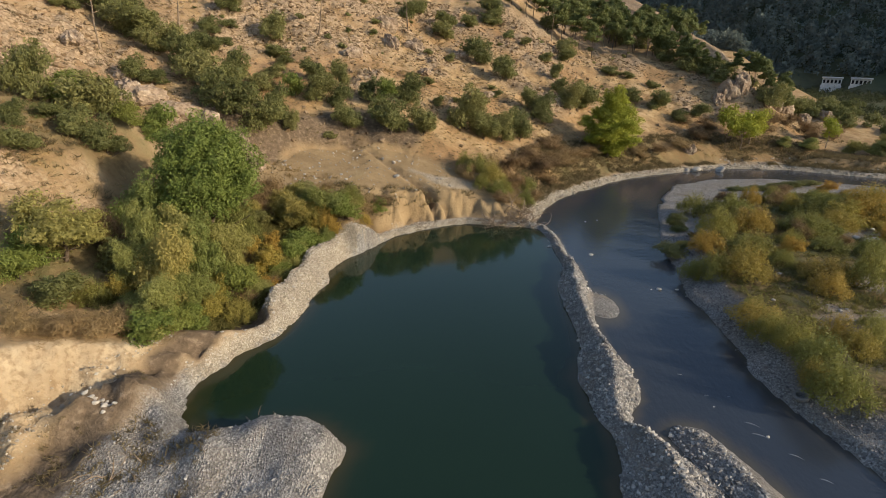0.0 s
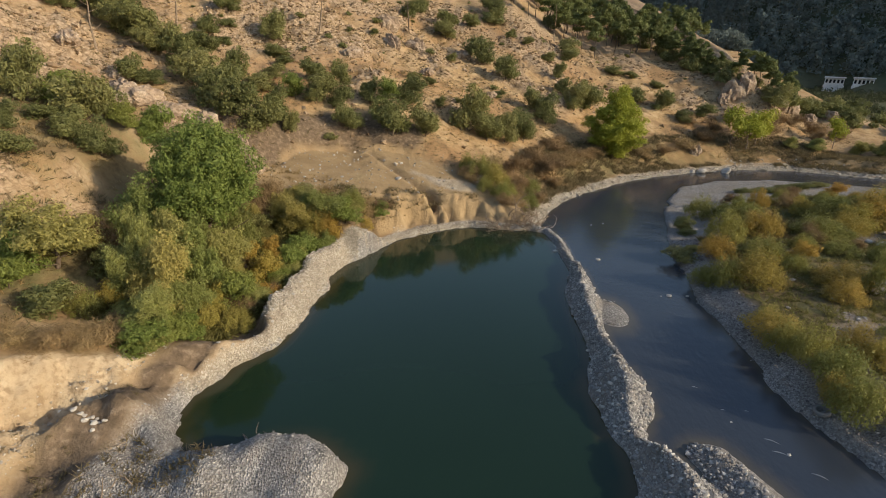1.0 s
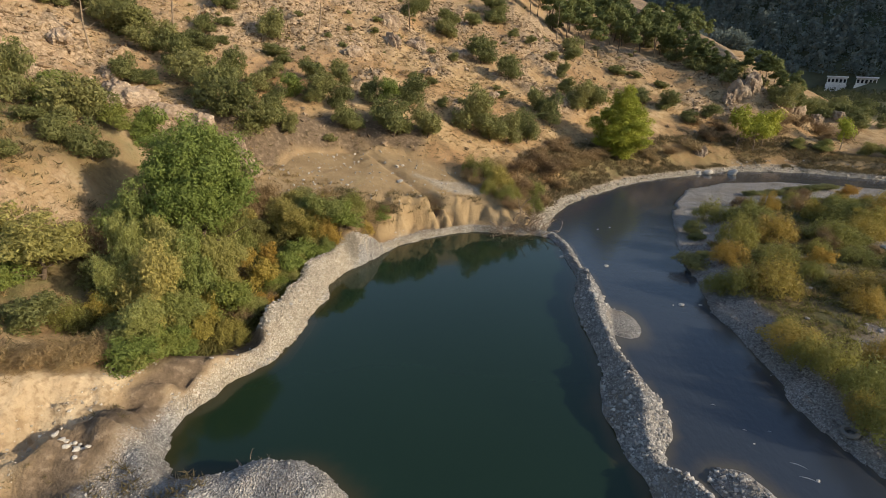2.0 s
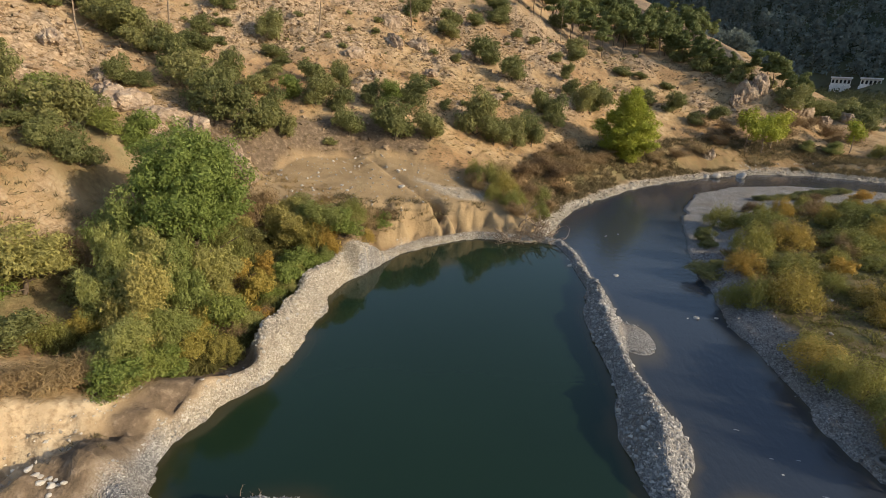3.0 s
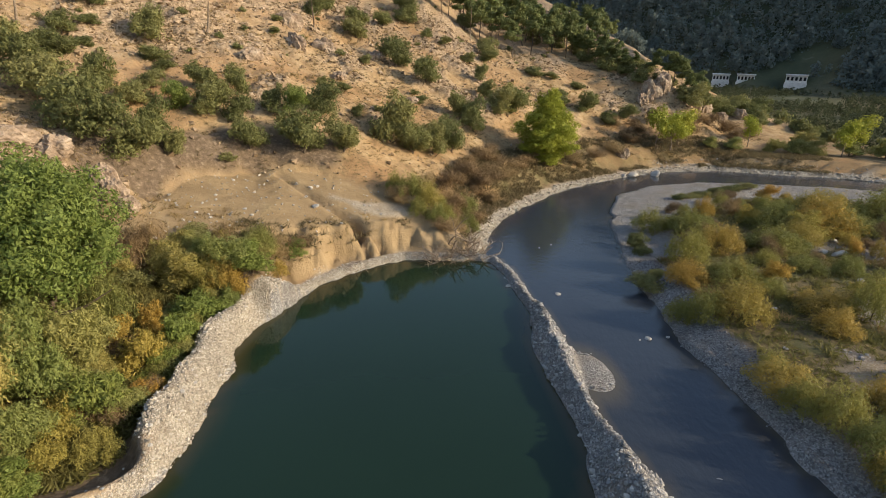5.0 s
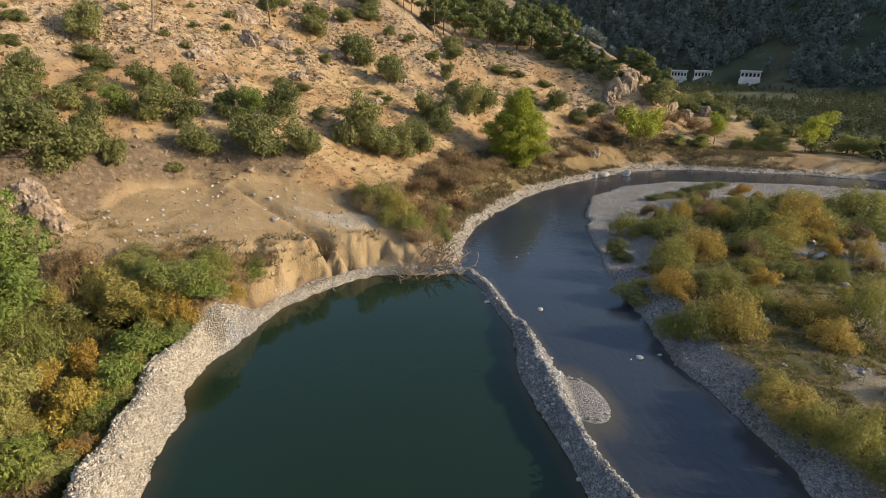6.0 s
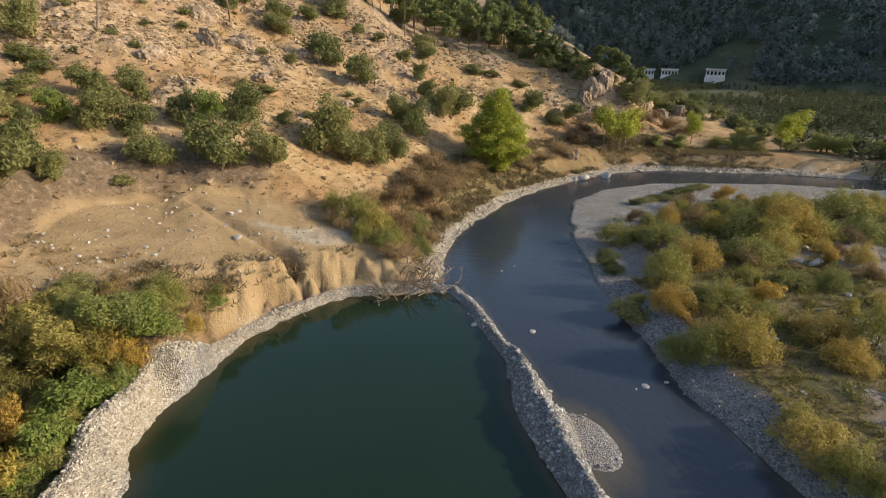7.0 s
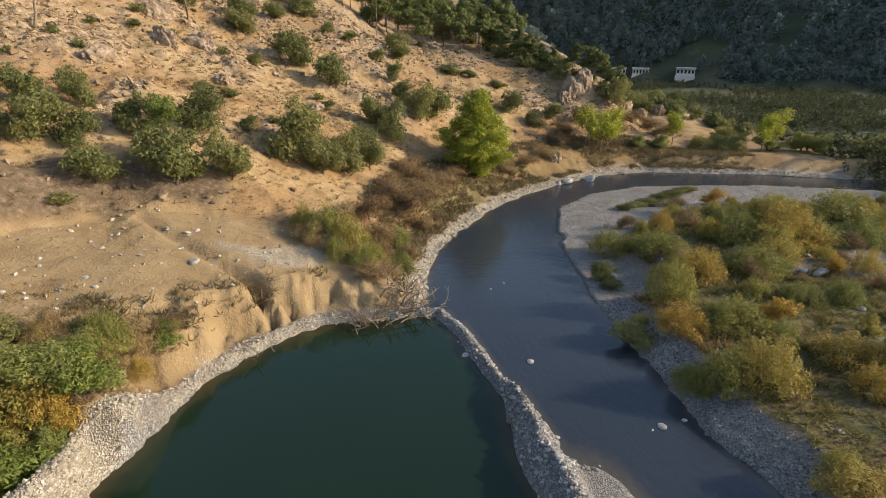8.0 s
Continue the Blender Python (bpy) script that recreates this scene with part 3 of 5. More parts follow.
kind("lime", 1, lambda g, v: ("bush", "bush", "bright lime green leafy shrub", "leafy shrubs of the bank",
     wood("trunk", g, 0.5, 0.03, 5, 0.3, M_BARK), foliage("crown", g, clumped(g, lobed(g, 7, 0.88, 0.92, 0.0), 10, 0.32), 4600, 0.028, M_LIME, 2.0, 0.9, 0.35)))
kind("willow", 3, lambda g, v: ("willow", "tree", "grey-green leafy willow in the thicket by the pond", "willows by the pond",
     wood("trunk", g, 0.8, 0.03, 7, 0.3, M_BARK), foliage("crown", g, clumped(g, lobed(g, 11, 0.92, 0.96, 0.02, 0.27), 11, 0.38), 12000, 0.0175, M_WILLOW, 1.9, 0.5, 0.4)))
kind("gold", 2, lambda g, v: ("bush", "bush", "golden orange autumn shrub", "autumn shrubs of the bank",
     wood("trunk", g, 0.6, 0.025, 6, 0.3, M_BARK), foliage("crown", g, clumped(g, lobed(g, 6, 0.85, 0.95, 0.0), 10, 0.34), 3800, 0.027, M_GOLD, 1.8, 0.9, 0.3)))
kind("tamarisk", 5, lambda g, v: ("tamarisk", "bush", "feathery olive and golden tamarisk shrub on gravel", "tamarisks on the island",
     wood("trunk", g, 0.6, 0.02, 7, 0.32, M_BARK), foliage("crown", g, plumes(g, 34), 4600, 0.0155, M_TAMA, 2.8, 2.2, 0.25)))
kind("dry", 3, lambda g, v: ("dry_bush", "bush", "leafless brown twiggy shrub", "dry brown shrubs",
     wood("trunk", g, 0.6, 0.018, 9, 0.36, M_PALE, 0.1, 0.1), foliage("crown", g, lobed(g, 6, 0.95, 0.85, 0.0, 0.30), 3000, 0.010, M_TWIG, 10.0, 2.2, 0.2)))
kind("pine", 4, lambda g, v: ("pine", "tree", "tall pine with a bare trunk and flat clumped crown", "pines on the ridge",
     wood("trunk", g, 0.95, 0.016, 6, 0.17, M_BARK, 0.04, 0.5),
     foliage("crown", g, [(g.normal(0, 0.10), g.normal(0, 0.10), 0.50 + 0.44 * k / 8 + 0.03 * g.random(), 0.17 - 0.009 * k, 0.17 - 0.009 * k, 0.055) for k in range(9)],
             2000, 0.027, M_PINE, 2.2, 0.5, 0.2)))
kind("slender", 3, lambda g, v: ("young_poplar", "tree", "slender young tree with thin yellow-green leaves", "young trees on the far bank",
     wood("trunk", g, 0.95, 0.018, 8, 0.2, M_PALE, 0.05, 0.3), foliage("crown", g, lobed(g, 8, 0.55, 1.0, 0.25, 0.3), 1400, 0.028, M_POPLAR, 1.6, 0.4, 0.2)))


def plant_at(key, x, y, width, tall=1.0, turn=None, pick=None, label=""):
    """Plants a copy of a kind with its foot on the ground."""
    v = RNG.integers(len(KINDS[key])) if pick is None else pick
    name, category, text, group, trunk_mesh, crown_mesh = KINDS[key][v]
    top = plant(name, category, label or text, group, trunk_mesh, crown_mesh)
    a = RNG.random() * 2 * math.pi if turn is None else turn
    ground_z = float(terrain(x, y)[0])
    top.matrix_world = Matrix.LocRotScale((x, y, ground_z - 0.04), Euler((RNG.normal(0, 0.04), RNG.normal(0, 0.04), a)), (width, width * (0.88 + 0.24 * RNG.random()), width * tall))
    return top


RNG = np.random.default_rng(7)

# shrubs on the hill: x, y, width, height over width
HILL_A = [
    (-29.4, 37.9, 3.7, 1.33), (-26.4, 32.7, 1.7, 1.18), (-24.5, 30.4, 2.4, 0.88), (-26.7, 35.7, 2.3, 0.66), (-24.1, 34.8, 2.6, 1.02),
    (-23, 35.5, 3.1, 0.95), (-25.8, 38.2, 4.2, 0.98), (-25, 39.5, 2.9, 0.98), (-29.3, 50.3, 3.1, 0.95), (-27.9, 50.5, 2.4, 0.74),
    (-36.6, 60.6, 5.1, 1.01), (-33.1, 57.8, 4.8, 0.97), (-31.1, 56.1, 3, 1.1), (-30.3, 57.9, 3.5, 1.09), (-27.9, 56.2, 3.8, 1.22),
    (-25.3, 53.3, 4.8, 0.94), (-22.1, 50.2, 4.4, 1.09), (-23.2, 56.7, 2.8, 1.5), (-19.9, 49.1, 4, 1.02), (-18.2, 49.5, 4.3, 0.97),
    (-17.6, 52.3, 2.8, 1.5), (-16.3, 52.1, 1.8, 1.5), (-29.8, 65.8, 2.7, 0.98), (-29.3, 61.5, 3.2, 0.82)]
HILL_B = [
    (-28, 61.4, 3.2, 0.82), (-28.4, 68.1, 2.1, 0.67), (-30.2, 72.5, 3.6, 0.64), (-23.6, 69.3, 3.7, 1.32), (-22.3, 65.9, 3, 0.73),
    (-20.8, 64, 2.1, 0.78), (-21, 57.3, 2.9, 0.92), (-20.4, 60, 2.3, 0.85), (-27.6, 64.7, 1.9, 0.63), (-39.3, 56.4, 2.8, 0.88),
    (-39.5, 61.2, 4.5, 0.6), (-16.9, 62.1, 3, 1.07), (-14.5, 63.7, 2.4, 1.5), (-15.5, 58.6, 3.8, 1.02), (-13.4, 59, 2.6, 1.34),
    (-11, 61.7, 2.8, 1.18), (-6.7, 63.2, 3.4, 1.18), (-8, 57.3, 4.5, 1.05), (-4.6, 58.4, 3.5, 1.18), (-12.1, 56.2, 3.1, 1.13),
    (-0.4, 64.1, 4.8, 1.24), (1.6, 63.9, 4, 1.06), (3.9, 65.7, 3.6, 1.31), (6.1, 68.4, 3.8, 1.26)]
HILL_C = [
    (9.7, 74.8, 3.4, 1.5), (8.2, 76.1, 3, 1.36), (14.4, 81.5, 3.9, 1.33), (16.8, 83, 3.7, 1.29), (0.5, 87.6, 4.8, 1.18),
    (4.5, 83, 3.9, 1.23), (3, 111.8, 5.3, 0.82), (-0.8, 105.1, 2.8, 0.63), (-4.9, 97, 4.2, 0.9), (-9.5, 99.9, 3.7, 0.92),
    (-16, 71.4, 1.2, 0.96), (-7.5, 71.4, 1.6, 0.8), (-5.3, 71.9, 1.6, 0.86), (-3.6, 66.1, 1.5, 1.02), (3.3, 77.3, 2.1, 0.63),
    (-3.3, 84.3, 1.7, 0.94), (14.6, 119.2, 4, 1.03), (12.9, 90, 2.1, 1.44), (13, 85.2, 2.8, 1.03), (12.1, 97.2, 2.6, 0.77),
    (15.9, 100, 3.3, 0.81), (29.4, 90.2, 3.7, 1.18), (25.2, 91.1, 3.5, 0.92), (23.8, 100.9, 3.4, 0.6)]
HILL_D = [
    (27, 101, 2.2, 0.82), (31, 99.6, 2.6, 0.69), (32.2, 88.4, 2.7, 0.92), (36.3, 91, 3.2, 0.99), (-13.9, 81.2, 1.4, 0.88),
    (-11, 83.1, 1.2, 1.01), (-18, 72.7, 1.1, 0.84), (5.9, 101.1, 2.1, 0.82), (8.8, 100.4, 2.3, 0.75), (-18.7, 65.9, 1.1, 0.88)]
HILL_TOP = [(-35.3, 58.1, 4.2, 1.0), (-37.5, 59.6, 4.2, 1.0), (-30.0, 71.9, 3.2, 1.0), (-4.8, 93.5, 4.0, 1.0), (3.0, 108.5, 4.2, 1.0), (-10.6, 95.8, 4.0, 1.0), (-1.0, 101.8, 3.2, 1.0), (16.1, 102.7, 4.0, 1.0)]
for x, y, w, tall in HILL_A + HILL_B + HILL_C + HILL_D + HILL_TOP:
    plant_at("oak" if w > 1.2 else "shrublet", x, y, 0.93 * w, tall)
for x, y, w, tall in ((-23.6, 39.1, 2, 1.01), (-22.2, 40.3, 2.4, 1.27), (-9, 61.6, 2.3, 1.31), (-17.8, 57.9, 2.4, 1.18), (-28.3, 39.7, 3.1, 0.8)):
    plant_at("lime", x, y, w, tall)
for k in range(110):
    x, y = RNG.uniform(-38, 40), RNG.uniform(52, 125)
    h = terrain(x, y)[0]
    if h > 5.5 and h < 30:
        plant_at("shrublet", x, y, RNG.uniform(0.5, 1.5), 0.8)

# thicket between the slope and the pond, and scrub above the bend: x, y, width, height over width
for key, rows in {
    "dry": [
        (-19.6, 29.2, 3.1, 0.84), (-14.8, 40.5, 3.3, 1.14), (-15.1, 21.7, 3, 0.5), (-15.9, 20.6, 2.7, 0.45), (-17.2, 20.2, 2.2, 0.56),
        (-14.6, 23, 1.9, 0.94), (-8, 43.3, 2, 0.9), (-6.8, 44.2, 1.9, 0.75), (-10.8, 42.9, 2.1, 0.75), (6.5, 62.1, 3.9, 0.62),
        (8.3, 61.5, 3.4, 0.59), (5, 55.9, 3, 0.67)],
    "gold": [
        (-13.5, 33.7, 1.7, 1.89), (-12.7, 35.8, 1.6, 1.86), (-12, 32.4, 2.3, 1.13), (-11, 30.6, 1.4, 1.53), (-13, 28.1, 1.7, 1.73),
        (-16.9, 25.9, 1.4, 1.71), (-12.7, 26.4, 1.5, 1.21), (-9.5, 39.2, 1.9, 0.94)],
    "lime": [
        (-21, 25.8, 2.2, 1.19), (-11, 34.1, 2.1, 1.34), (-12.3, 29.2, 2.5, 1.11), (-20.7, 24.5, 2.1, 0.94), (-13.5, 22.6, 2.2, 0.79),
        (-13, 24, 2.2, 0.78), (-13.5, 22.5, 1.7, 0.75), (-12.7, 24.7, 1.8, 0.79), (-8.7, 39.9, 2.4, 0.9), (-11.5, 36.9, 2.9, 0.82)],
    "oak": [
        (-18.2, 23.6, 2.3, 0.78), (-17.9, 27.8, 2.1, 1.23)],
    "tamarisk": [
        (-14.6, 34.9, 3.6, 1.23), (-10.9, 39.6, 2.7, 1.12), (-10, 39.5, 2.6, 0.99), (-17.5, 24.6, 2.1, 0.86), (-11.6, 27.5, 2.1, 0.86),
        (-8.8, 42.7, 2.5, 0.81), (-8.7, 42.2, 1.8, 1.25), (1.1, 53.8, 2.8, 0.87), (2.6, 52.9, 3.1, 0.84), (-0.1, 54.7, 2, 0.99),
        (3, 50.9, 2.2, 0.81)],
    "willow": [
        (-20.1, 26.8, 4.8, 0.8), (-18, 31.2, 3.5, 1.24), (-16.2, 32.5, 3.8, 1.21), (-13.1, 40.2, 2.8, 1.2), (-14.6, 26.8, 3.6, 1.32),
        (-16.6, 28.3, 2.7, 1.63), (-14.3, 29.2, 3, 1.48), (-13.4, 30.7, 3, 1.34), (-13.6, 26.2, 2.4, 1.31), (-13.5, 23.4, 2.5, 1.22),
        (-11.2, 29.3, 1.8, 1.03), (-13.2, 23.6, 1.3, 0.91), (-16.5, 26.5, 2.3, 1.46), (-15.7, 29.5, 2.8, 1.56), (-11.8, 39.7, 4, 0.75),
        (-10.1, 39.8, 3, 0.86), (-11, 38.8, 2.5, 0.79)],
}.items():
    for x, y, w, tall in rows:
        plant_at(key, x, y, w, min(tall, 1.15) if key == "gold" else tall)
# undergrowth that closes the thicket
count = 0
while count < 46:
    x, y = RNG.uniform(-17.5, -8), RNG.uniform(23.5, 43)
    off = float(along(SHORE_A, np.array(x), np.array(y)))
    if not 2.5 < off < 7.5 or not inside(LAND_A, np.array(x), np.array(y)):
        continue
    count += 1
    key = ("willow", "dry", "tamarisk", "willow", "lime", "oak")[count % 6]
    plant_at(key, x, y, RNG.uniform(1.3, 2.1), RNG.uniform(0.6, 0.95), label="low tangled undergrowth of the thicket")
# shrubs along the landward foot of the gravel ridge
for k, (x, y, w) in enumerate(((-10.7, 35.6, 1.9), (-10.3, 37.2, 2.0), (-9.7, 38.8, 2.0), (-9.1, 40.2, 1.9), (-8.5, 41.4, 1.8), (-7.8, 42.6, 1.6), (-6.9, 43.9, 1.4),
                               (-11.0, 33.9, 1.9), (-11.0, 32.0, 1.8), (-11.0, 30.2, 1.8))):
    plant_at(("tamarisk", "lime", "willow", "tamarisk", "dry")[k % 5], x, y, w, 0.9, label="leafy shrub at the foot of the gravel ridge")
# scrub on the brow beside the gully
for k, (x, y, w, tall) in enumerate(((3.8, 52.2, 2.4, 0.9), (4.8, 54.0, 2.6, 0.8), (1.6, 51.6, 2.0, 0.9), (4.6, 50.6, 2.2, 0.7), (5.8, 52.4, 2.4, 0.8), (0.2, 53.2, 2.2, 0.9),
                                     (2.2, 54.6, 2.6, 0.9), (3.4, 49.6, 1.8, 0.7), (6.2, 56.2, 2.8, 0.7))):
    plant_at("dry" if k % 2 else "tamarisk", x, y, w, tall)

# the large green tree over the thicket
g = np.random.default_rng(55)
big = plant("broadleaf_tree", "tree", "large round broadleaf tree with dense green crown", "",
            wood("trunk", g, 6.4, 0.22, 10, 2.6, M_BARK, 0.03, 0.25),
            foliage("crown", g, clumped(g, dome(g, 20, 2.0, 5.1, 1.2), 13, 0.36, -0.7), 46000, 0.095, M_BROAD, 1.4, 0.2, 0.45))
big.matrix_world = pose(-15.4, 33.2, float(terrain(-15.4, 33.2)[0]) - 0.05)
# the yellow-green poplar at the bend
pop = plant("poplar", "tree", "yellow-green poplar with a full drooping crown", "",
            wood("trunk", g, 7.6, 0.16, 10, 1.6, M_PALE, 0.02, 0.2),
            foliage("crown", g, clumped(g, [(0.5 * math.cos(2.4 * k) * (3.4 - 0.26 * abs(k - 8)), 0.5 * math.sin(2.4 * k) * (3.4 - 0.26 * abs(k - 8)), 0.7 + 0.40 * k, 1.75 - 0.10 * abs(k - 7), 1.75 - 0.10 * abs(k - 7), 1.1) for k in range(19)], 9, 0.42, -0.8), 36000, 0.10, M_POPLAR, 1.8, -0.6, 0.5))
pop.matrix_world = pose(18.6, 73.6, float(terrain(18.6, 73.6)[0]) - 0.05) @ Matrix.Diagonal((1.22, 1.22, 1.0, 1.0))

# dry scrub along the foot of the slope at the bend
for x, y, w, tall in ((2.2, 55.2, 3.0, 0.8), (4.8, 58.6, 3.4, 0.7), (7.4, 64.6, 3.2, 0.6), (9.4, 60.6, 2.6, 0.6), (12.2, 66.6, 2.8, 0.6), (8.6, 62.6, 3.6, 0.6),
                      (10.9, 65.9, 3.8, 0.5), (12.6, 68.5, 3.4, 0.5), (10.2, 69.3, 4.0, 0.5), (6.9, 54.4, 2.0, 0.7), (14.6, 70.6, 3.0, 0.5), (23.0, 76.0, 3.0, 0.5),
                      (26.5, 78.0, 3.0, 0.6), (30.5, 81.0, 3.2, 0.6), (34.0, 84.5, 3.4, 0.7), (16.2, 72.6, 2.4, 0.6), (20.6, 75.6, 2.4, 0.6)):
    plant_at("dry", x, y, 1.1 * w, tall)

# far bank
for x, y, w in ((37.9, 83.4, 6.6), (40.2, 83.6, 6.0), (41.8, 84.6, 5.6), (54.2, 86.9, 5.2), (43.0, 85.5, 5.5), (65.5, 81.5, 6.0), (69.3, 83.2, 6.5)):
    plant_at("slender", x, y, w)
for x, y, w in ((63.5, 87.2, 4.2), (60.2, 84.2, 3.6), (57.0, 84.5, 3.4), (62.5, 83.2, 3.6), (71.5, 80.6, 4.6), (67.5, 82.5, 4.0), (73.5, 78.4, 4.2),
                (76.5, 75.5, 4.0), (80.0, 73.5, 4.2), (84.0, 76.5, 4.6), (50.5, 84.5, 3.0), (47.0, 85.0, 2.6)):
    plant_at("willow", x, y, w, 0.7, label="olive green shrub on the far river bank")
for x, y, w in ((49.4, 96.2, 5.0), (52.5, 98.5, 4.4), (56.0, 101.5, 4.4), (60.0, 104.0, 4.6), (64.0, 106.0, 4.2), (68.0, 104.5, 4.0)):
    plant_at("oak", x, y, w, 0.9, label="dark green shrub on the low rock wall")
for x, y, w in ((45.5, 88.5, 3.4), (48.0, 91.0, 3.2), (51.0, 92.5, 3.4), (55.0, 94.0, 3.6), (59.0, 93.0, 3.4), (53.0, 89.0, 2.8), (36.5, 88.0, 3.0), (40.5, 91.0, 3.4), (33.0, 88.5, 2.8)):
    plant_at("dry", x, y, w, 0.8)

# pines on the ridge
placed = []
while len(placed) < 90:
    x, y = RNG.uniform(4, 76), RNG.uniform(104, 165)
    if y < 112 + 0.12 * abs(x - 22) and x < 36 or y < 106 or x > 30 + 0.55 * (y - 100):
        continue
    if min((math.hypot(x - a, y - b) for a, b in placed), default=9) > 2.9:
        placed.append((x, y))
        plant_at("pine", x, y, RNG.uniform(5.0, 8.5) * (1 - 0.35 * smooth(35, 60, x)))
RIDGE = [(24, 160), (34.5, 140), (38, 122), (41.5, 111), (44.5, 105.5), (48.5, 101), (58, 104.5), (66, 101.5), (78, 97)]
for k in range(130):
    u = RNG.random() * (len(RIDGE) - 1.001)
    i, f = int(u), u - int(u)
    x, y = (RIDGE[i][c] * (1 - f) + RIDGE[i + 1][c] * f + RNG.normal(0, 1.6) for c in (0, 1))
    if k % 3 == 0 and x < 58:
        plant_at("pine", x, y, RNG.uniform(3.0, 6.0))
    else:
        plant_at("shrublet", x, y - 0.8, RNG.uniform(1.4, 3.4), 1.0, label="dark green shrub under the ridge pines")


# island: x, y, width, height over width
ISLE = {
    "gold": [
        (23.6, 39.6, 1.9, 0.95), (32.9, 47.9, 3, 0.8), (33.7, 44.2, 1.5, 1.06), (27.7, 37.4, 1.2, 0.93)],
    "oak": [
        (19, 48.9, 1.8, 0.81), (16, 41, 2.4, 0.54)],
    "tamarisk": [
        (16.3, 27.4, 2.5, 0.82), (16.7, 26.1, 2.5, 0.96), (16.7, 24.3, 2.7, 0.96), (16.1, 23.4, 1.7, 1.09), (16.5, 22.3, 2.8, 0.96),
        (19.1, 26.9, 2.2, 0.96), (19.6, 26, 2.2, 0.92), (20.7, 26.5, 1.9, 1.1), (16.8, 30.3, 1.5, 0.8), (16.7, 35.7, 2.7, 0.93),
        (18.5, 35.2, 3.5, 0.82), (15.8, 36.4, 2.3, 0.73), (20.1, 43.5, 3.2, 1.03), (22.1, 52.8, 3.8, 0.67), (23.8, 45.6, 4, 0.69),
        (24.4, 50.1, 4.9, 0.51), (31.1, 46.6, 3.8, 0.67), (35.6, 49.6, 5.4, 0.73), (33, 51.3, 4.1, 0.67), (28.3, 45.7, 4.7, 0.51),
        (25.8, 34.3, 2.9, 1.26), (18.1, 40.1, 3, 0.65), (21.1, 39.8, 4, 0.5), (23.9, 35.5, 4.3, 0.45)],
    "tamarisk_more": [
        (22.6, 33.1, 2.7, 0.73), (22.3, 37.8, 1.9, 0.91), (27.6, 41.5, 2.9, 0.54), (29.3, 45.8, 3.7, 0.52), (31.7, 51.1, 4.6, 0.54),
        (37.5, 49.4, 4.9, 0.54), (42, 48.8, 4.6, 0.61), (40.8, 55.8, 6.1, 0.49), (45.8, 54, 6.4, 0.5), (23.3, 46.8, 2.5, 0.63),
        (21.8, 40.4, 1.2, 1.45), (16.4, 29, 3.4, 0.45)],
}
spots = []
for key, rows in ISLE.items():
    for x, y, w, tall in rows:
        spots.append((x, y))
        plant_at(key.split("_")[0], x, y, w, tall)
tries = 0
while len(spots) < 225 and tries < 6000:
    tries += 1
    x, y = RNG.uniform(17, 78), RNG.uniform(12, 68)
    if not inside(LAND_B, np.array(x), np.array(y)) or along(SHORE_B, np.array(x), np.array(y)) < 4.2 + (4.5 if y > 58 else 0):
        continue
    dense = smooth(38, 47, y + 0.12 * (x - 20)) * 0.8 * smooth(-0.5, 0.1, fbm(np.array(x), np.array(y), 7, 2, 200)) + 0.10
    if RNG.random() > dense or min(math.hypot(x - a, y - b) for a, b in spots) < (1.3 if y > 44 else 2.0):
        continue
    spots.append((x, y))
    key = "tamarisk" if RNG.random() < 0.78 else ("dry" if RNG.random() < 0.75 else "gold")
    plant_at(key, x, y, RNG.uniform(0.9, 2.4), RNG.uniform(0.6, 1.05))
for k in range(11):
    u = k / 10
    plant_at("oak", 30.4 + 11.4 * u, 62.9 + 5.0 * u ** 0.8 + RNG.normal(0, 0.25), RNG.uniform(1.5, 2.3), 0.42, label="low dark green scrub on the gravel bar")
for x, y, w in ((18.9, 47.6, 1.6), (17.2, 42.0, 1.4)):
    plant_at("oak", x, y, w, 0.4, label="low dark green scrub on the gravel bar")

# dead trunks on the slope
for k, (x, y, tall) in enumerate(((-34.4, 53.3, 6.0), (-32.5, 64.7, 6.0), (-19.2, 73.5, 6.5), (-9.9, 88.2, 7.0), (14.7, 112.0, 7.0))):
    g = np.random.default_rng(300 + k)
    snag = tagged(new("dead_tree"), "thin leafless dead tree on the slope", "tree", "dead trees on the hill")
    part("trunk", wood("trunk", g, tall, 0.11, 7, 0.9, M_PALE, 0.03, 0.35), snag)
    snag.matrix_world = pose(x, y, float(terrain(x, y)[0]))


# ---- stones ----
def stone_material(name, dark, mid, light, spread_=3.0):
    mat, add, link, surface = material(name, 0.9, 0.15)
    where = add("TexCoord").outputs["Object"]
    one = add("NewGeometry").outputs["Random Per Island"]
    col = ramp(add, link, one, (0.05, dark), (0.5, mid), (0.97, light))
    n = noise_of(add, link, where, spread_, 5)
    col = mixed(add, link, ramp(add, link, n, (0.35, (0.0, 0.0, 0.0)), (0.7, (0.5, 0.5, 0.5))), col, tuple(0.6 * c for c in mid))
    link(col, surface.inputs["Base Color"])
    bumped(add, link, surface, noise_of(add, link, where, 14.0, 4), 0.5, 0.03)
    return mat


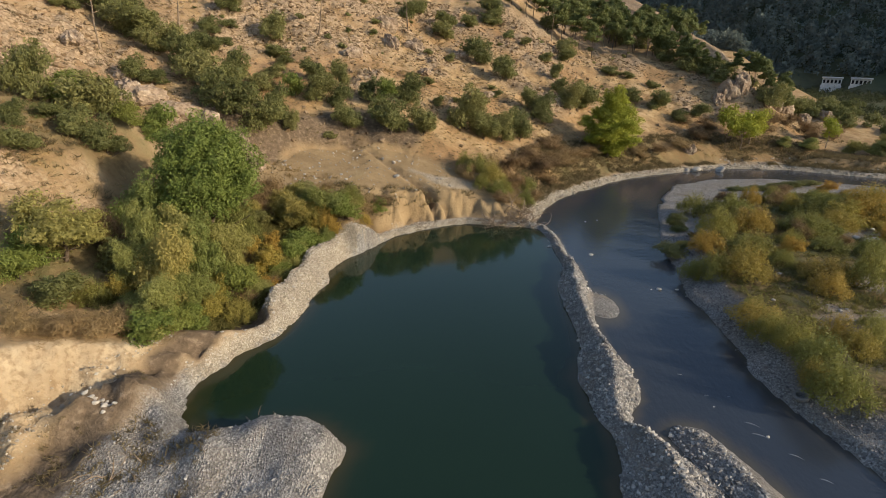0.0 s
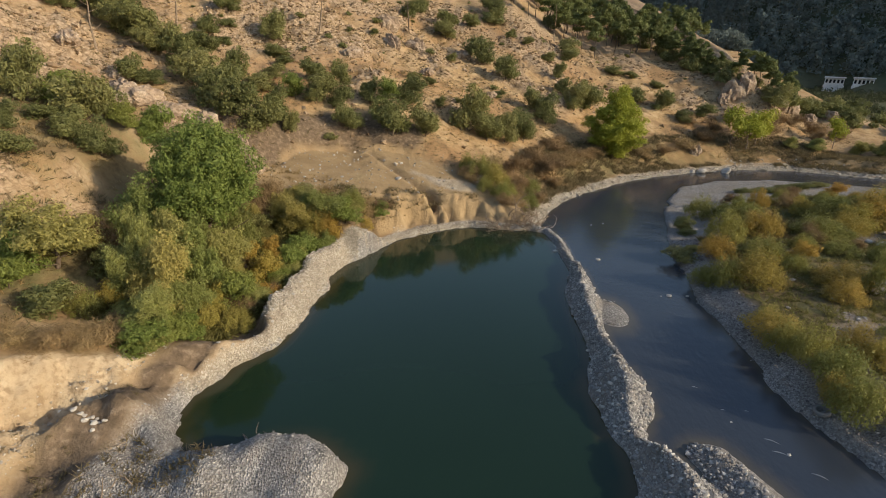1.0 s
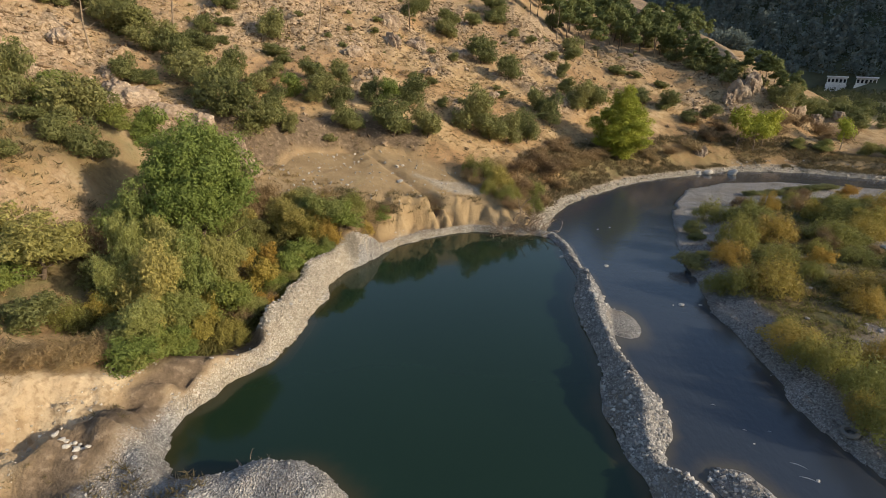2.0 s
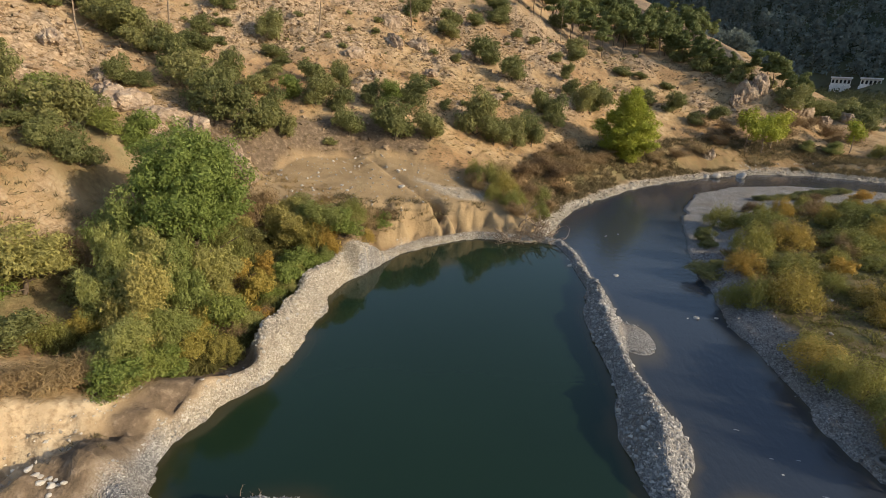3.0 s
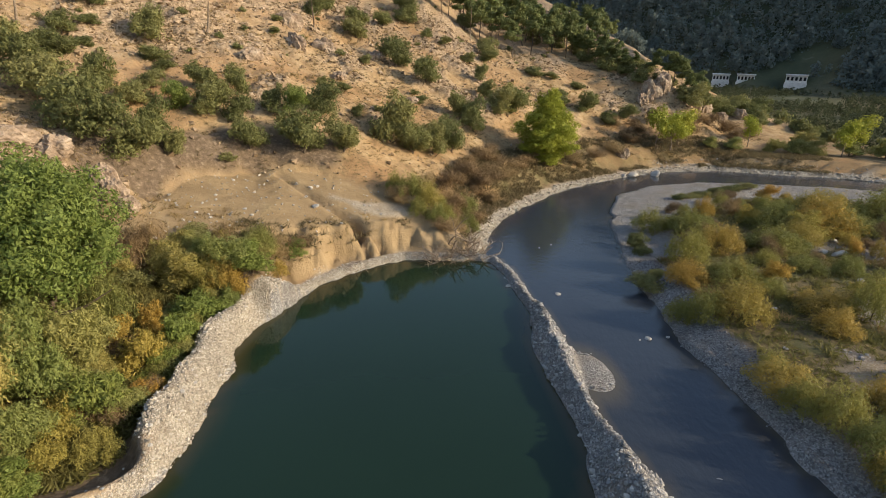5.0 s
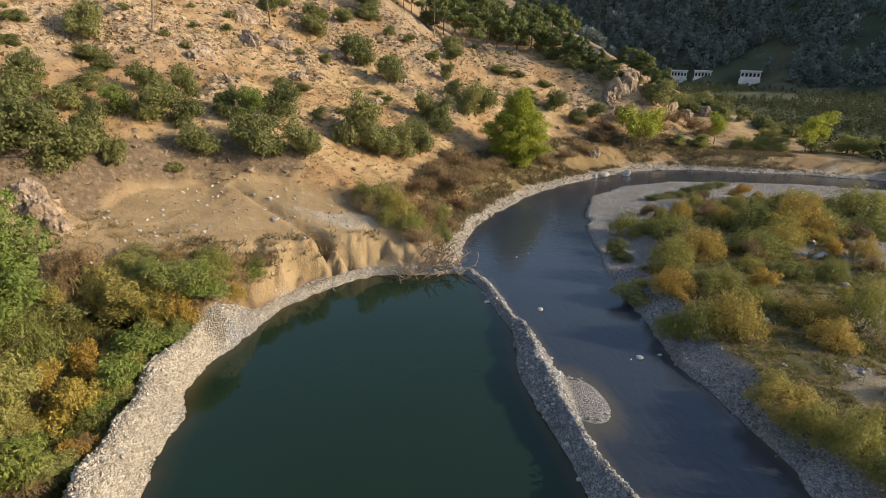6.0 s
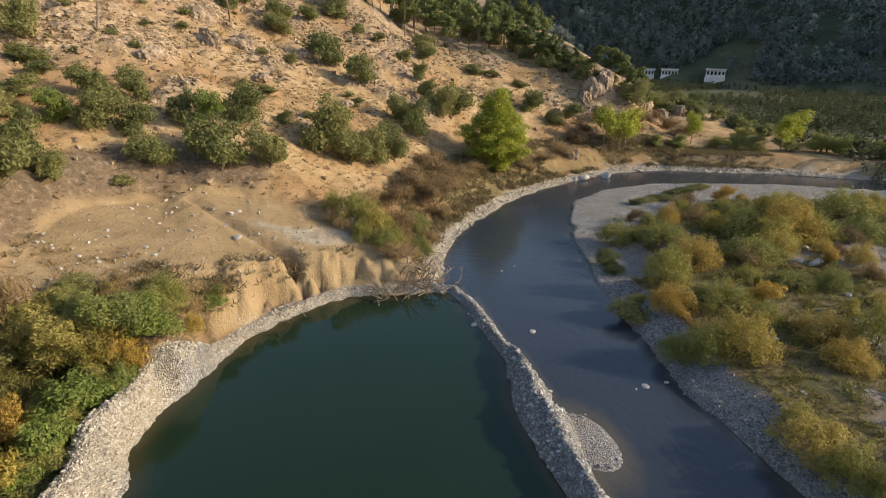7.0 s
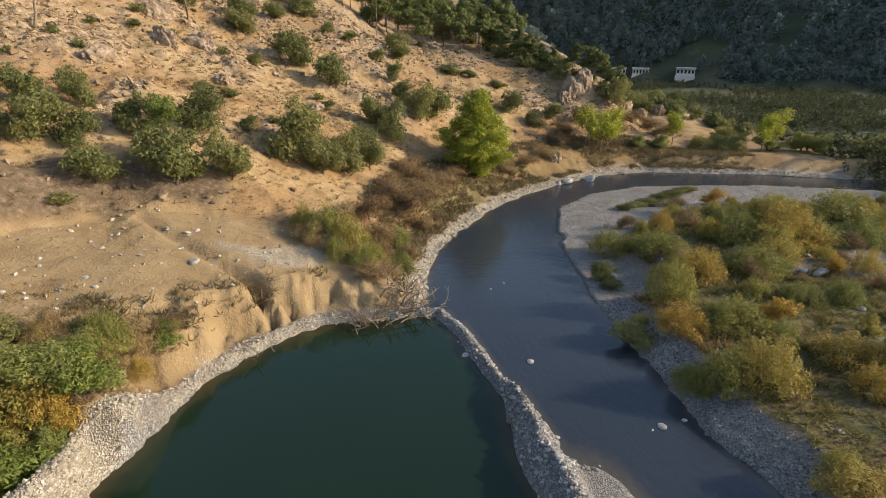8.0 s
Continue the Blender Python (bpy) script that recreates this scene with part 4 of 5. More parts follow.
M_PEBBLE = stone_material("grey_river_pebbles", (0.17, 0.165, 0.16), (0.30, 0.29, 0.275), (0.56, 0.54, 0.50))
M_WARM = stone_material("pale_limestone_pebbles", (0.26, 0.225, 0.175), (0.42, 0.37, 0.30), (0.60, 0.55, 0.47))
M_SCREE = stone_material("ochre_scree", (0.16, 0.108, 0.065), (0.29, 0.208, 0.127), (0.45, 0.35, 0.24))
# darker copy of the pebbles: shade of the west-facing shore put into the colour
M_SHORE = stone_material("shaded_shore_shingle", (0.10, 0.095, 0.095), (0.19, 0.18, 0.18), (0.42, 0.41, 0.39))
M_BOULDER = stone_material("pale_boulder", (0.30, 0.27, 0.235), (0.40, 0.37, 0.325), (0.50, 0.47, 0.42))

OCTA_V = np.array([(1, 0, 0), (0, 1, 0), (-1, 0, 0), (0, -1, 0), (0, 0, 1), (0, 0, -1)], float)
OCTA_F = np.array([(0, 1, 4), (1, 2, 4), (2, 3, 4), (3, 0, 4), (1, 0, 5), (2, 1, 5), (3, 2, 5), (0, 3, 5)])


def turned(rng, n):
    q = rng.normal(size=(n, 4))
    q /= np.linalg.norm(q, axis=1)[:, None]
    w, x, y, z = q.T
    return np.stack([np.stack([1 - 2 * (y * y + z * z), 2 * (x * y - z * w), 2 * (x * z + y * w)], -1),
                     np.stack([2 * (x * y + z * w), 1 - 2 * (x * x + z * z), 2 * (y * z - x * w)], -1),
                     np.stack([2 * (x * z - y * w), 2 * (y * z + x * w), 1 - 2 * (x * x + y * y)], -1)], 1)


def sown(rng, box, count, where):
    """Random places in a box that where() allows, with the ground's height there."""
    found, total = [], 0
    for k in range(12):
        x, y = rng.uniform(box[0], box[2], count * 2), rng.uniform(box[1], box[3], count * 2)
        got = terrain(x, y)
        ok = where(x, y, *got)
        found.append(np.stack([x[ok], y[ok], got[0][ok]]))
        total += ok.sum()
        if total >= count:
            break
    return np.concatenate(found, 1)[:, :count]


def strewn(name, label, seed, box, count, low, high, mat, where, power=4.2):
    """Loose stones of many sizes lying on the ground wherever where() allows: one object of kind stuff."""
    rng = np.random.default_rng(seed)
    x, y, z = sown(rng, box, count, where)
    n = len(x)
    s = low + (high - low) * rng.random(n) ** power
    v = OCTA_V[None] * (1.1 + 0.3 * rng.normal(size=(n, 6, 1)).clip(-1.3, 1.3)) * (s[:, None] * rng.uniform(0.55, 1.25, (n, 3)))[:, None, :]
    v = np.einsum("nij,nkj->nki", turned(rng, n), v)
    v[:, :, 2] *= 0.75
    v += np.stack([x, y, z + 0.25 * s], -1)[:, None, :]
    faces = (OCTA_F[None] + 6 * np.arange(n)[:, None, None]).reshape(-1, 3)
    ob = new(name, mesh_of(name, v.reshape(-1, 3).tolist(), faces.tolist(), mat))
    return tagged(ob, label, "stones", kind="stuff")


strewn("dam_gravel", "grey loose gravel heaped into a dam", 1, (4, 8, 12.5, 48), 18000, 0.013, 0.11, M_PEBBLE,
       lambda x, y, z, g, *_: (z > 0.0) & (np.hypot(x - 8.9, (y - 32.0) / 1.6) > 0.9) & (along(DAM, x, y) < 3) & ~inside(LAND_B, x, y))
strewn("bank_gravel", "pale warm limestone gravel on the pond's bank", 2, (-13, 22, 6, 48), 7500, 0.013, 0.10, M_WARM,
       lambda x, y, z, g, *_: (z > 0.02) & (g > 0.45) & (x < 3))
strewn("yard_gravel", "grey gravel of the spit and yard", 3, (-15, 4, -3, 22.5), 13000, 0.012, 0.06, M_PEBBLE,
       lambda x, y, z, g, *_: (z > 0.02) & (g > 0.4))
strewn("shore_gravel", "grey shingle along the island's shore", 4, (14, 8, 21, 46), 10000, 0.015, 0.08, M_SHORE,
       lambda x, y, z, g, *_: (z > -0.03) & (g > 0.4) & inside(LAND_B, x, y))
strewn("bar_gravel", "light grey shingle of the gravel bar", 5, (15, 44, 60, 73), 6000, 0.02, 0.08, M_PEBBLE,
       lambda x, y, z, g, *_: (z > 0.0) & (g > 0.5) & inside(LAND_B, x, y) & (along(SHORE_B, x, y) < 7))
strewn("isle_stones", "scattered pale stones on the island", 6, (17, 14, 50, 50), 3200, 0.03, 0.15, M_PEBBLE,
       lambda x, y, z, g, *_: (g > 0.25) & inside(LAND_B, x, y) & (along(SHORE_B, x, y) > 3.5))
strewn("far_shore_stones", "pale stones along the river's far edge", 7, (5, 47, 66, 82), 3000, 0.03, 0.2, M_WARM,
       lambda x, y, z, g, *_: (z > -0.05) & (z < 0.7) & inside(LAND_A, x, y) & (along(SHORE_A, x, y) < 1.1))
strewn("hill_scree", "ochre stones and scree on the dry slope", 8, (-42, 40, 48, 112), 26000, 0.03, 0.32, M_SCREE,
       lambda x, y, z, g, s, r, l, *_: (z > 3.2) & (s < 0.35) & (l < 0.4) & (np.random.default_rng(80).random(len(x)) < 0.12 + 0.9 * r), 4.0)
strewn("slope_stones", "small white stones on the sandy fan", 9, (-24, 36, 4, 58), 420, 0.04, 0.16, M_BOULDER,
       lambda x, y, z, g, s, *_: (s > 0.5) & (z > 2.5), 3.0)
strewn("cliff_rubble", "pale rubble below the cut bank", 10, (-20, 10, -11, 25), 2200, 0.015, 0.09, M_WARM,
       lambda x, y, z, g, s, *_: (s > 0.4) & (z < 2.0), 3.0)
strewn("far_beach_stones", "pale shingle beach on the far bank", 11, (36, 74, 70, 84), 1300, 0.03, 0.18, M_WARM,
       lambda x, y, z, g, *_: (z > 0.0) & (z < 1.2) & inside(LAND_A, x, y) & (along(SHORE_A, x, y) < 3.5))


def boulder_mesh(seed):
    rng = np.random.default_rng(seed)
    b = bmesh.new()
    bmesh.ops.create_icosphere(b, subdivisions=2, radius=0.5)
    cuts = rng.normal(size=(7, 3))
    cuts /= np.linalg.norm(cuts, axis=1)[:, None]
    for v in b.verts:
        for c in cuts:
            over = v.co.dot(Vector(c)) - 0.36
            if over > 0:
                v.co -= Vector(c) * over
        v.co *= 1 + 0.05 * rng.normal()
        v.co.z *= 0.72
    me = bpy.data.meshes.new("boulder")
    b.to_mesh(me)
    b.free()
    me.materials.append(M_BOULDER)
    return me


BOULDERS = [boulder_mesh(k) for k in range(5)]


def boulder(x, y, size, label, group, z=None):
    ob = new("stone", BOULDERS[RNG.integers(5)])
    tagged(ob, label, "stone", group)
    ground_z = float(terrain(x, y)[0]) if z is None else z
    ob.matrix_world = Matrix.LocRotScale((x, y, ground_z + 0.14 * size), Euler((RNG.normal(0, 0.2), RNG.normal(0, 0.2), RNG.random() * 6)),
                                         (size * RNG.uniform(0.9, 1.3), size * RNG.uniform(0.8, 1.1), size * RNG.uniform(0.55, 0.85)))
    return ob


for x, y, s in ((-6.2, 49.7, 0.65), (-13.5, 46.1, 0.3), (-10.7, 47.6, 0.3), (-9.5, 45.6, 0.25), (-12.7, 46.1, 0.25), (-4.1, 47.4, 0.3), (-6.9, 53.0, 0.35),
                (-10.1, 46.8, 0.3), (-6.4, 53.4, 0.3), (-2.2, 51.6, 0.25), (-11.4, 46.6, 0.22), (-12.9, 48.6, 0.25)):
    boulder(x, y, s, "white limestone block lying on sandy soil", "white blocks on the fan")
for x, y, s in ((10.0, 40.8, 0.42), (7.0, 42.2, 0.42), (13.2, 34.9, 0.42), (14.4, 35.0, 0.28), (12.7, 34.8, 0.16), (9.5, 33.6, 0.14),
                (11.2, 49.5, 0.22), (12.4, 50.2, 0.2), (11.6, 22.4, 0.16), (13.0, 20.6, 0.2)):
    boulder(x, y, s, "pale stone standing out of the river", "stones in the river", -0.06)
for x, y, s in ((31.1, 75.9, 1.5), (34.6, 76.6, 1.4), (29.8, 75.6, 0.9)):
    boulder(x, y, s, "pale boulder at the edge of the river bend", "boulders at the bend", 0.0)
for x, y, s in ((32.4, 44.3, 0.9), (33.2, 44.6, 0.7), (31.9, 45.0, 0.6), (29.9, 39.5, 0.5), (21.1, 35.9, 0.35), (18.7, 31.8, 0.3), (34.5, 47.0, 0.6), (22.0, 33.2, 0.35)):
    boulder(x, y, s, "pale stone among shrubs on the island", "stones on the island")
for k in range(70):
    y = RNG.uniform(17, 45)
    near = min(range(len(DAM)), key=lambda i: abs(DAM[i][1] - y))
    boulder(DAM[near][0] + RNG.normal(0, 0.75 * DAM[near][2]), y, RNG.uniform(0.12, 0.30), "grey stone on the gravel dam", "stones on the dam")
for k in range(60):
    i = RNG.integers(11, 22)
    u = RNG.random()
    x, y = (SHORE_A[i][c] * (1 - u) + SHORE_A[i + 1][c] * u for c in (0, 1))
    boulder(x - RNG.uniform(-0.1, 1.6), y + RNG.uniform(0, 0.7), RNG.uniform(0.10, 0.24), "pale stone on the pond's gravel bank", "stones on the bank")
for k in range(14):
    boulder(-12.9 + RNG.normal(0, 0.35), 18.2 + RNG.normal(0, 0.22), RNG.uniform(0.15, 0.3), "whitish stone in a small heap", "heap of white stones")


# ---- crags ----
def crag(x, y, z, size, seed, turn=0.0):
    """A jagged outcrop: an upright block of stone, broken along steep joints."""
    rng = np.random.default_rng(seed)
    b = bmesh.new()
    bmesh.ops.create_icosphere(b, subdivisions=4, radius=1.0)
    for v in b.verts:
        p = v.co * 2.2 + Vector((seed, 0, 0))
        step = noise.noise(Vector((p.x * 1.4, p.y * 1.4, p.z * 0.35)))
        v.co *= 1 + 0.35 * step + 0.22 * abs(noise.noise(p * 2.3)) - 0.12 * abs(noise.noise(p * 5.1))
        v.co = Vector((v.co.x * size[0], v.co.y * size[1], v.co.z * size[2]))
    me = bpy.data.meshes.new("rock_outcrop")
    b.to_mesh(me)
    b.free()
    me.materials.append(M_CRAG)
    ob = new("rock_outcrop", me)
    ob.matrix_world = pose(x, y, z, 0, 0, turn)
    return tagged(ob, "jagged grey-brown rock outcrop on the slope", "rock", "rock outcrops")


def crag_material():
    mat, add, link, surface = material("weathered_rock", 0.92, 0.12)
    where = add("TexCoord").outputs["Object"]
    a, b = noise_of(add, link, where, 0.9, 6), noise_of(add, link, where, 5.0, 5)
    col = ramp(add, link, a, (0.3, (0.20, 0.145, 0.105)), (0.55, (0.36, 0.28, 0.205)), (0.75, (0.50, 0.42, 0.33)))
    col = mixed(add, link, 0.5, col, ramp(add, link, b, (0.35, (0.35, 0.33, 0.3)), (0.6, (1, 1, 1))), "MULTIPLY")
    link(col, surface.inputs["Base Color"])
    bumped(add, link, surface, b, 0.7, 0.12)
    return mat


M_CRAG = crag_material()
for k, (x, y, sx, sy, sz) in enumerate(((43.6, 98.6, 1.9, 1.2, 2.2), (45.6, 99.0, 1.7, 1.2, 2.0), (41.6, 97.6, 1.2, 0.9, 1.1),
                                        (-17.9, 45.2, 0.9, 0.8, 1.0), (-18.9, 46.2, 1.0, 0.8, 0.9), (-17.0, 44.6, 0.7, 0.6, 0.6),
                                        (-23.5, 45.0, 1.6, 0.9, 0.8), (-25.8, 44.8, 1.8, 1.0, 0.9), (-21.4, 46.2, 1.3, 0.9, 0.8), (-28.0, 46.4, 1.6, 1.0, 0.8),
                                        (50.5, 97.5, 1.6, 0.9, 1.1), (53.5, 98.8, 1.8, 0.9, 1.2), (57.5, 99.8, 2.0, 1.0, 1.1), (61.5, 101.0, 1.8, 1.0, 1.0),
                                        (-11.5, 81.0, 1.6, 1.0, 1.2), (-8.6, 84.5, 1.5, 1.0, 1.3), (-13.0, 86.5, 1.8, 1.0, 1.5), (-14.5, 71.0, 1.3, 0.8, 0.8),
                                        (-30.5, 50.5, 1.3, 0.8, 0.7), (-36.0, 52.0, 1.5, 0.9, 0.8), (31.6, 80.6, 0.9, 0.7, 0.9),
                                        (-2.0, 88.0, 1.3, 0.9, 0.8), (2.5, 77.0, 1.0, 0.7, 0.5), (-6.0, 76.0, 1.2, 0.8, 0.6))):
    crag(x, y, float(terrain(x, y)[0]) + 0.15 * sz, (sx, sy, sz), k, 35 * k)



# ---- low growth ----
def tufts(name, label, seed, box, count, size, mat, where, blades=6, spread_=0.45, up=0.9):
    """Low clumps of grass and weeds as one object of kind stuff."""
    rng = np.random.default_rng(seed)
    base = sown(rng, box, count, where).T
    n, blades = len(base), 2 * blades
    s = size * (0.5 + rng.random(n))
    c = np.repeat(base, blades, 0)
    s = np.repeat(s, blades)[:, None]
    d = rng.normal(size=(n * blades, 3)) * np.array([1, 1, 0.35]) + np.array([0, 0, up])
    d /= np.linalg.norm(d, axis=1)[:, None]
    w = np.cross(d, rng.normal(size=(n * blades, 3)))
    w /= np.linalg.norm(w, axis=1)[:, None]
    c = c + rng.normal(size=c.shape) * np.array([1, 1, 0.0]) * s * spread_
    tris = np.stack([c - w * s * 0.075, c + w * s * 0.075, c + d * s], 1).reshape(-1, 3)
    ob = new(name, mesh_of(name, tris.tolist(), np.arange(3 * n * blades).reshape(-1, 3).tolist(), mat))
    return tagged(ob, label, "grass", kind="stuff")


M_STRAW = leaf_material("dry_straw_grass", (0.36, 0.26, 0.12), (0.36, 0.26, 0.12), (0.36, 0.26, 0.12), 0.8)
M_WEED = leaf_material("olive_weeds", (0.20, 0.185, 0.06), (0.20, 0.185, 0.06), (0.20, 0.185, 0.06), 0.7)
M_THORN = leaf_material("grey_brown_thorn_scrub", (0.20, 0.16, 0.085), (0.20, 0.16, 0.085), (0.20, 0.16, 0.085), 0.8)
tufts("hill_tufts", "dry grass and thorn scrub tufts on the slope", 20, (-44, 40, 60, 118), 8000, 0.22, M_THORN,
      lambda x, y, z, g, s, r, l, *_: (z > 2.5) & (s < 0.3) & (fbm(x, y, 8, 3, 140) > 0.0))
tufts("straw_grass", "dry straw-coloured grass on the slopes", 21, (-40, 20, 60, 100), 5000, 0.26, M_STRAW,
      lambda x, y, z, g, s, r, l, *_: (z > 1.2) & (g < 0.3) & (fbm(x, y, 7, 3, 150) > 0.0))
tufts("thicket_weeds", "green weeds and grass under the thicket", 22, (-20, 20, -6, 44), 6000, 0.42, M_WEED,
      lambda x, y, z, g, s, r, l, *_: (l > 0.35) & (x > -17.5), 7)
tufts("bend_brush", "brown dry grass and brush above the river bend", 26, (5, 46, 62, 90), 4200, 0.42, M_THORN,
      lambda x, y, z, g, s, r, l, *_: (z > 0.4) & inside(LAND_A, x, y) & (along(SHORE_A, x, y) < 8) & (fbm(x, y, 5, 3, 175) > -0.35), 6)
tufts("yard_brush", "dry weeds on the gravel yard below the cliff", 27, (-16, 8, -8, 24), 260, 0.22, M_THORN,
      lambda x, y, z, g, s, r, l, *_: (z > 0.2) & (z < 1.6) & (fbm(x, y, 3.5, 3, 177) > 0.1), 7)
tufts("terrace_brush", "dry thorn scrub on the terrace behind the thicket", 28, (-34, 20, -16, 46), 1500, 0.3, M_THORN,
      lambda x, y, z, g, s, r, l, *_: (z > 2) & (fbm(x, y, 5, 3, 178) > 0.05), 6)
tufts("isle_weeds", "olive weeds and grass on the island", 23, (17, 12, 76, 68), 9000, 0.34, M_WEED,
      lambda x, y, z, g, s, r, l, *_: inside(LAND_B, x, y) & (g < 0.35), 6)
tufts("isle_straw", "rusty dry grass on the island", 24, (17, 12, 76, 68), 5000, 0.32, M_STRAW,
      lambda x, y, z, g, s, r, l, *_: inside(LAND_B, x, y) & (g < 0.35) & (fbm(x, y, 6, 3, 160) > 0.05), 6)
tufts("bank_brush", "brown dry brush on top of the cut bank", 25, (-12, 40, 8, 56), 220, 0.36, M_THORN,
      lambda x, y, z, g, s, r, l, *_: (z > 1.5) & (fbm(x, y, 4, 3, 170) > 0.25) & (along(SHORE_A, x, y) < 6), 7)


# ---- distant wood and scrub ----
def far_plants(name, label, seed, count, mat, pick, tall, leaves, leaf):
    """Crowns of many leaf clumps far behind the river: one object of kind stuff."""
    rng = np.random.default_rng(seed)
    a, r = np.radians(rng.uniform(4, 62, count * 6)), rng.uniform(80, 620, count * 6) ** 1.0
    x, y = r * np.sin(a), 10 + r * np.cos(a)
    ok = pick(x, y)
    x, y = x[ok][:count], y[ok][:count]
    z = terrain(x, y)[0]
    n = len(x)
    h = tall * (0.6 + 0.7 * rng.random(n))
    u = rng.normal(size=(n, leaves, 3)) * np.array([0.17, 0.17, 0.0])
    u[:, :, 2] = rng.beta(1.6, 1.5, (n, leaves))
    u[:, :, :2] *= (1.25 - 0.8 * u[:, :, 2:])
    c = np.stack([x, y, z], -1)[:, None, :] + u * h[:, None, None]
    d = rng.normal(size=c.shape)
    d /= np.linalg.norm(d, axis=2)[:, :, None]
    w = np.cross(d, rng.normal(size=c.shape))
    w /= np.linalg.norm(w, axis=2)[:, :, None]
    s = (leaf * h)[:, None, None] * (0.6 + 0.8 * rng.random((n, leaves, 1)))
    tris = np.stack([c - d * s - w * s * 0.7, c - d * s + w * s * 0.7, c + d * s], 2).reshape(-1, 3)
    ob = new(name, mesh_of(name, tris.tolist(), np.arange(len(tris)).reshape(-1, 3).tolist(), mat))
    return tagged(ob, label, "trees", kind="stuff")


# leaf colour paled and blued to stand for distance haze
M_FAR_HAZE = leaf_material("distant_pine_wood_hazed", (0.19, 0.235, 0.215), (0.19, 0.235, 0.215), (0.19, 0.235, 0.215), 0.8)
M_SCRUB = leaf_material("valley_scrub", (0.085, 0.10, 0.05), (0.085, 0.10, 0.05), (0.085, 0.10, 0.05), 0.8)


def outward(x, y):
    return 0.80 * (x - 185) + 0.60 * (y - 245)


far_plants("distant_wood", "dark green pine wood covering the shaded mountain, haze in its colour", 30, 10000, M_FAR_HAZE,
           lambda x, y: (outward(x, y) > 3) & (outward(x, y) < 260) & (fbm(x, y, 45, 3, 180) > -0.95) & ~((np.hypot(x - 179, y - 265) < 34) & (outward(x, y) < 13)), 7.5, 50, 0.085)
far_plants("valley_scrub", "green scrub and low trees on the valley floor", 31, 3000, M_SCRUB,
           lambda x, y: (outward(x, y) < 6) & (x - 0.35 * (y - 95) > 78) & (along([(60, 118), (92, 89), (108, 90), (140, 80), (300, 60)], x, y) > 8)
           & (along([(60, 140), (124, 130), (146, 121), (300, 90)], x, y) > 5) & (fbm(x, y, 20, 3, 190) > -0.45), 2.4, 46, 0.09)


# ---- houses at the foot of the mountain ----
def plaster(name, base):
    mat, add, link, surface = material(name, 0.85, 0.2)
    where = add("TexCoord").outputs["Object"]
    n = noise_of(add, link, where, 0.8, 5)
    link(ramp(add, link, n, (0.3, tuple(0.75 * c for c in base)), (0.7, base)), surface.inputs["Base Color"])
    return mat


M_WHITE, M_ROOF, M_DARK = plaster("white_plaster", (0.80, 0.79, 0.76)), plaster("pale_roof_slab", (0.72, 0.71, 0.69)), plaster("dark_window_glass", (0.03, 0.035, 0.04))


def box_mesh(name, size, mat, bevel=0.0):
    b = bmesh.new()
    bmesh.ops.create_cube(b, size=1.0)
    for v in b.verts:
        v.co = Vector((v.co.x * size[0], v.co.y * size[1], (v.co.z + 0.5) * size[2]))
    if bevel:
        bmesh.ops.bevel(b, geom=b.edges[:], offset=bevel, segments=1, affect="EDGES")
    me = bpy.data.meshes.new(name)
    b.to_mesh(me)
    b.free()
    me.materials.append(mat)
    return me


def house(x, y, width, turn):
    top = tagged(new("house"), "low white house with flat roof and veranda, below the mountain", "house", "white houses in the valley")
    part("wall", box_mesh("wall", (width, 6.0, 3.2), M_WHITE, 0.05), top)
    roof = part("roof", box_mesh("roof", (width + 0.8, 8.6, 0.5), M_ROOF, 0.06), top)
    roof.location = (0, -1.0, 3.2)
    n = 5
    frame_mesh = box_mesh("window_frame", (width / n * 0.62, 0.06, 1.7), M_ROOF)
    pane, post = box_mesh("pane", (width / n * 0.55, 0.08, 1.5), M_DARK), box_mesh("post", (0.35, 0.35, 3.2), M_WHITE)
    for k in range(n):
        o = part("window", frame_mesh, top)
        o.location = ((k - (n - 1) / 2) * width / n, -3.02, 0.9)
        glass = part("pane", pane, o, "dark glass pane")
        glass.location = (0, -0.03, 0.1)
    for k in range(n + 1):
        o = part("post", post, top)
        o.location = ((k - n / 2) * (width - 0.4) / n, -4.9, 0)
    rail = part("railing", box_mesh("railing", (width, 0.12, 0.9), M_WHITE), top)
    rail.location = (0, -4.9, 0)
    base = part("plinth", box_mesh("plinth", (width + 0.6, 8.8, 3.0), M_ROOF), top)
    base.location = (0, -1.0, -3.004)
    top.matrix_world = pose(x, y, float(terrain(x, y)[0]) + 0.5, 0, 0, turn)


for x, y, w, turn in ((169.9, 277.5, 7.6, -32), (177.4, 268.6, 7.6, -34), (191.2, 251.7, 8.4, -40)):
    house(x, y, w, turn)


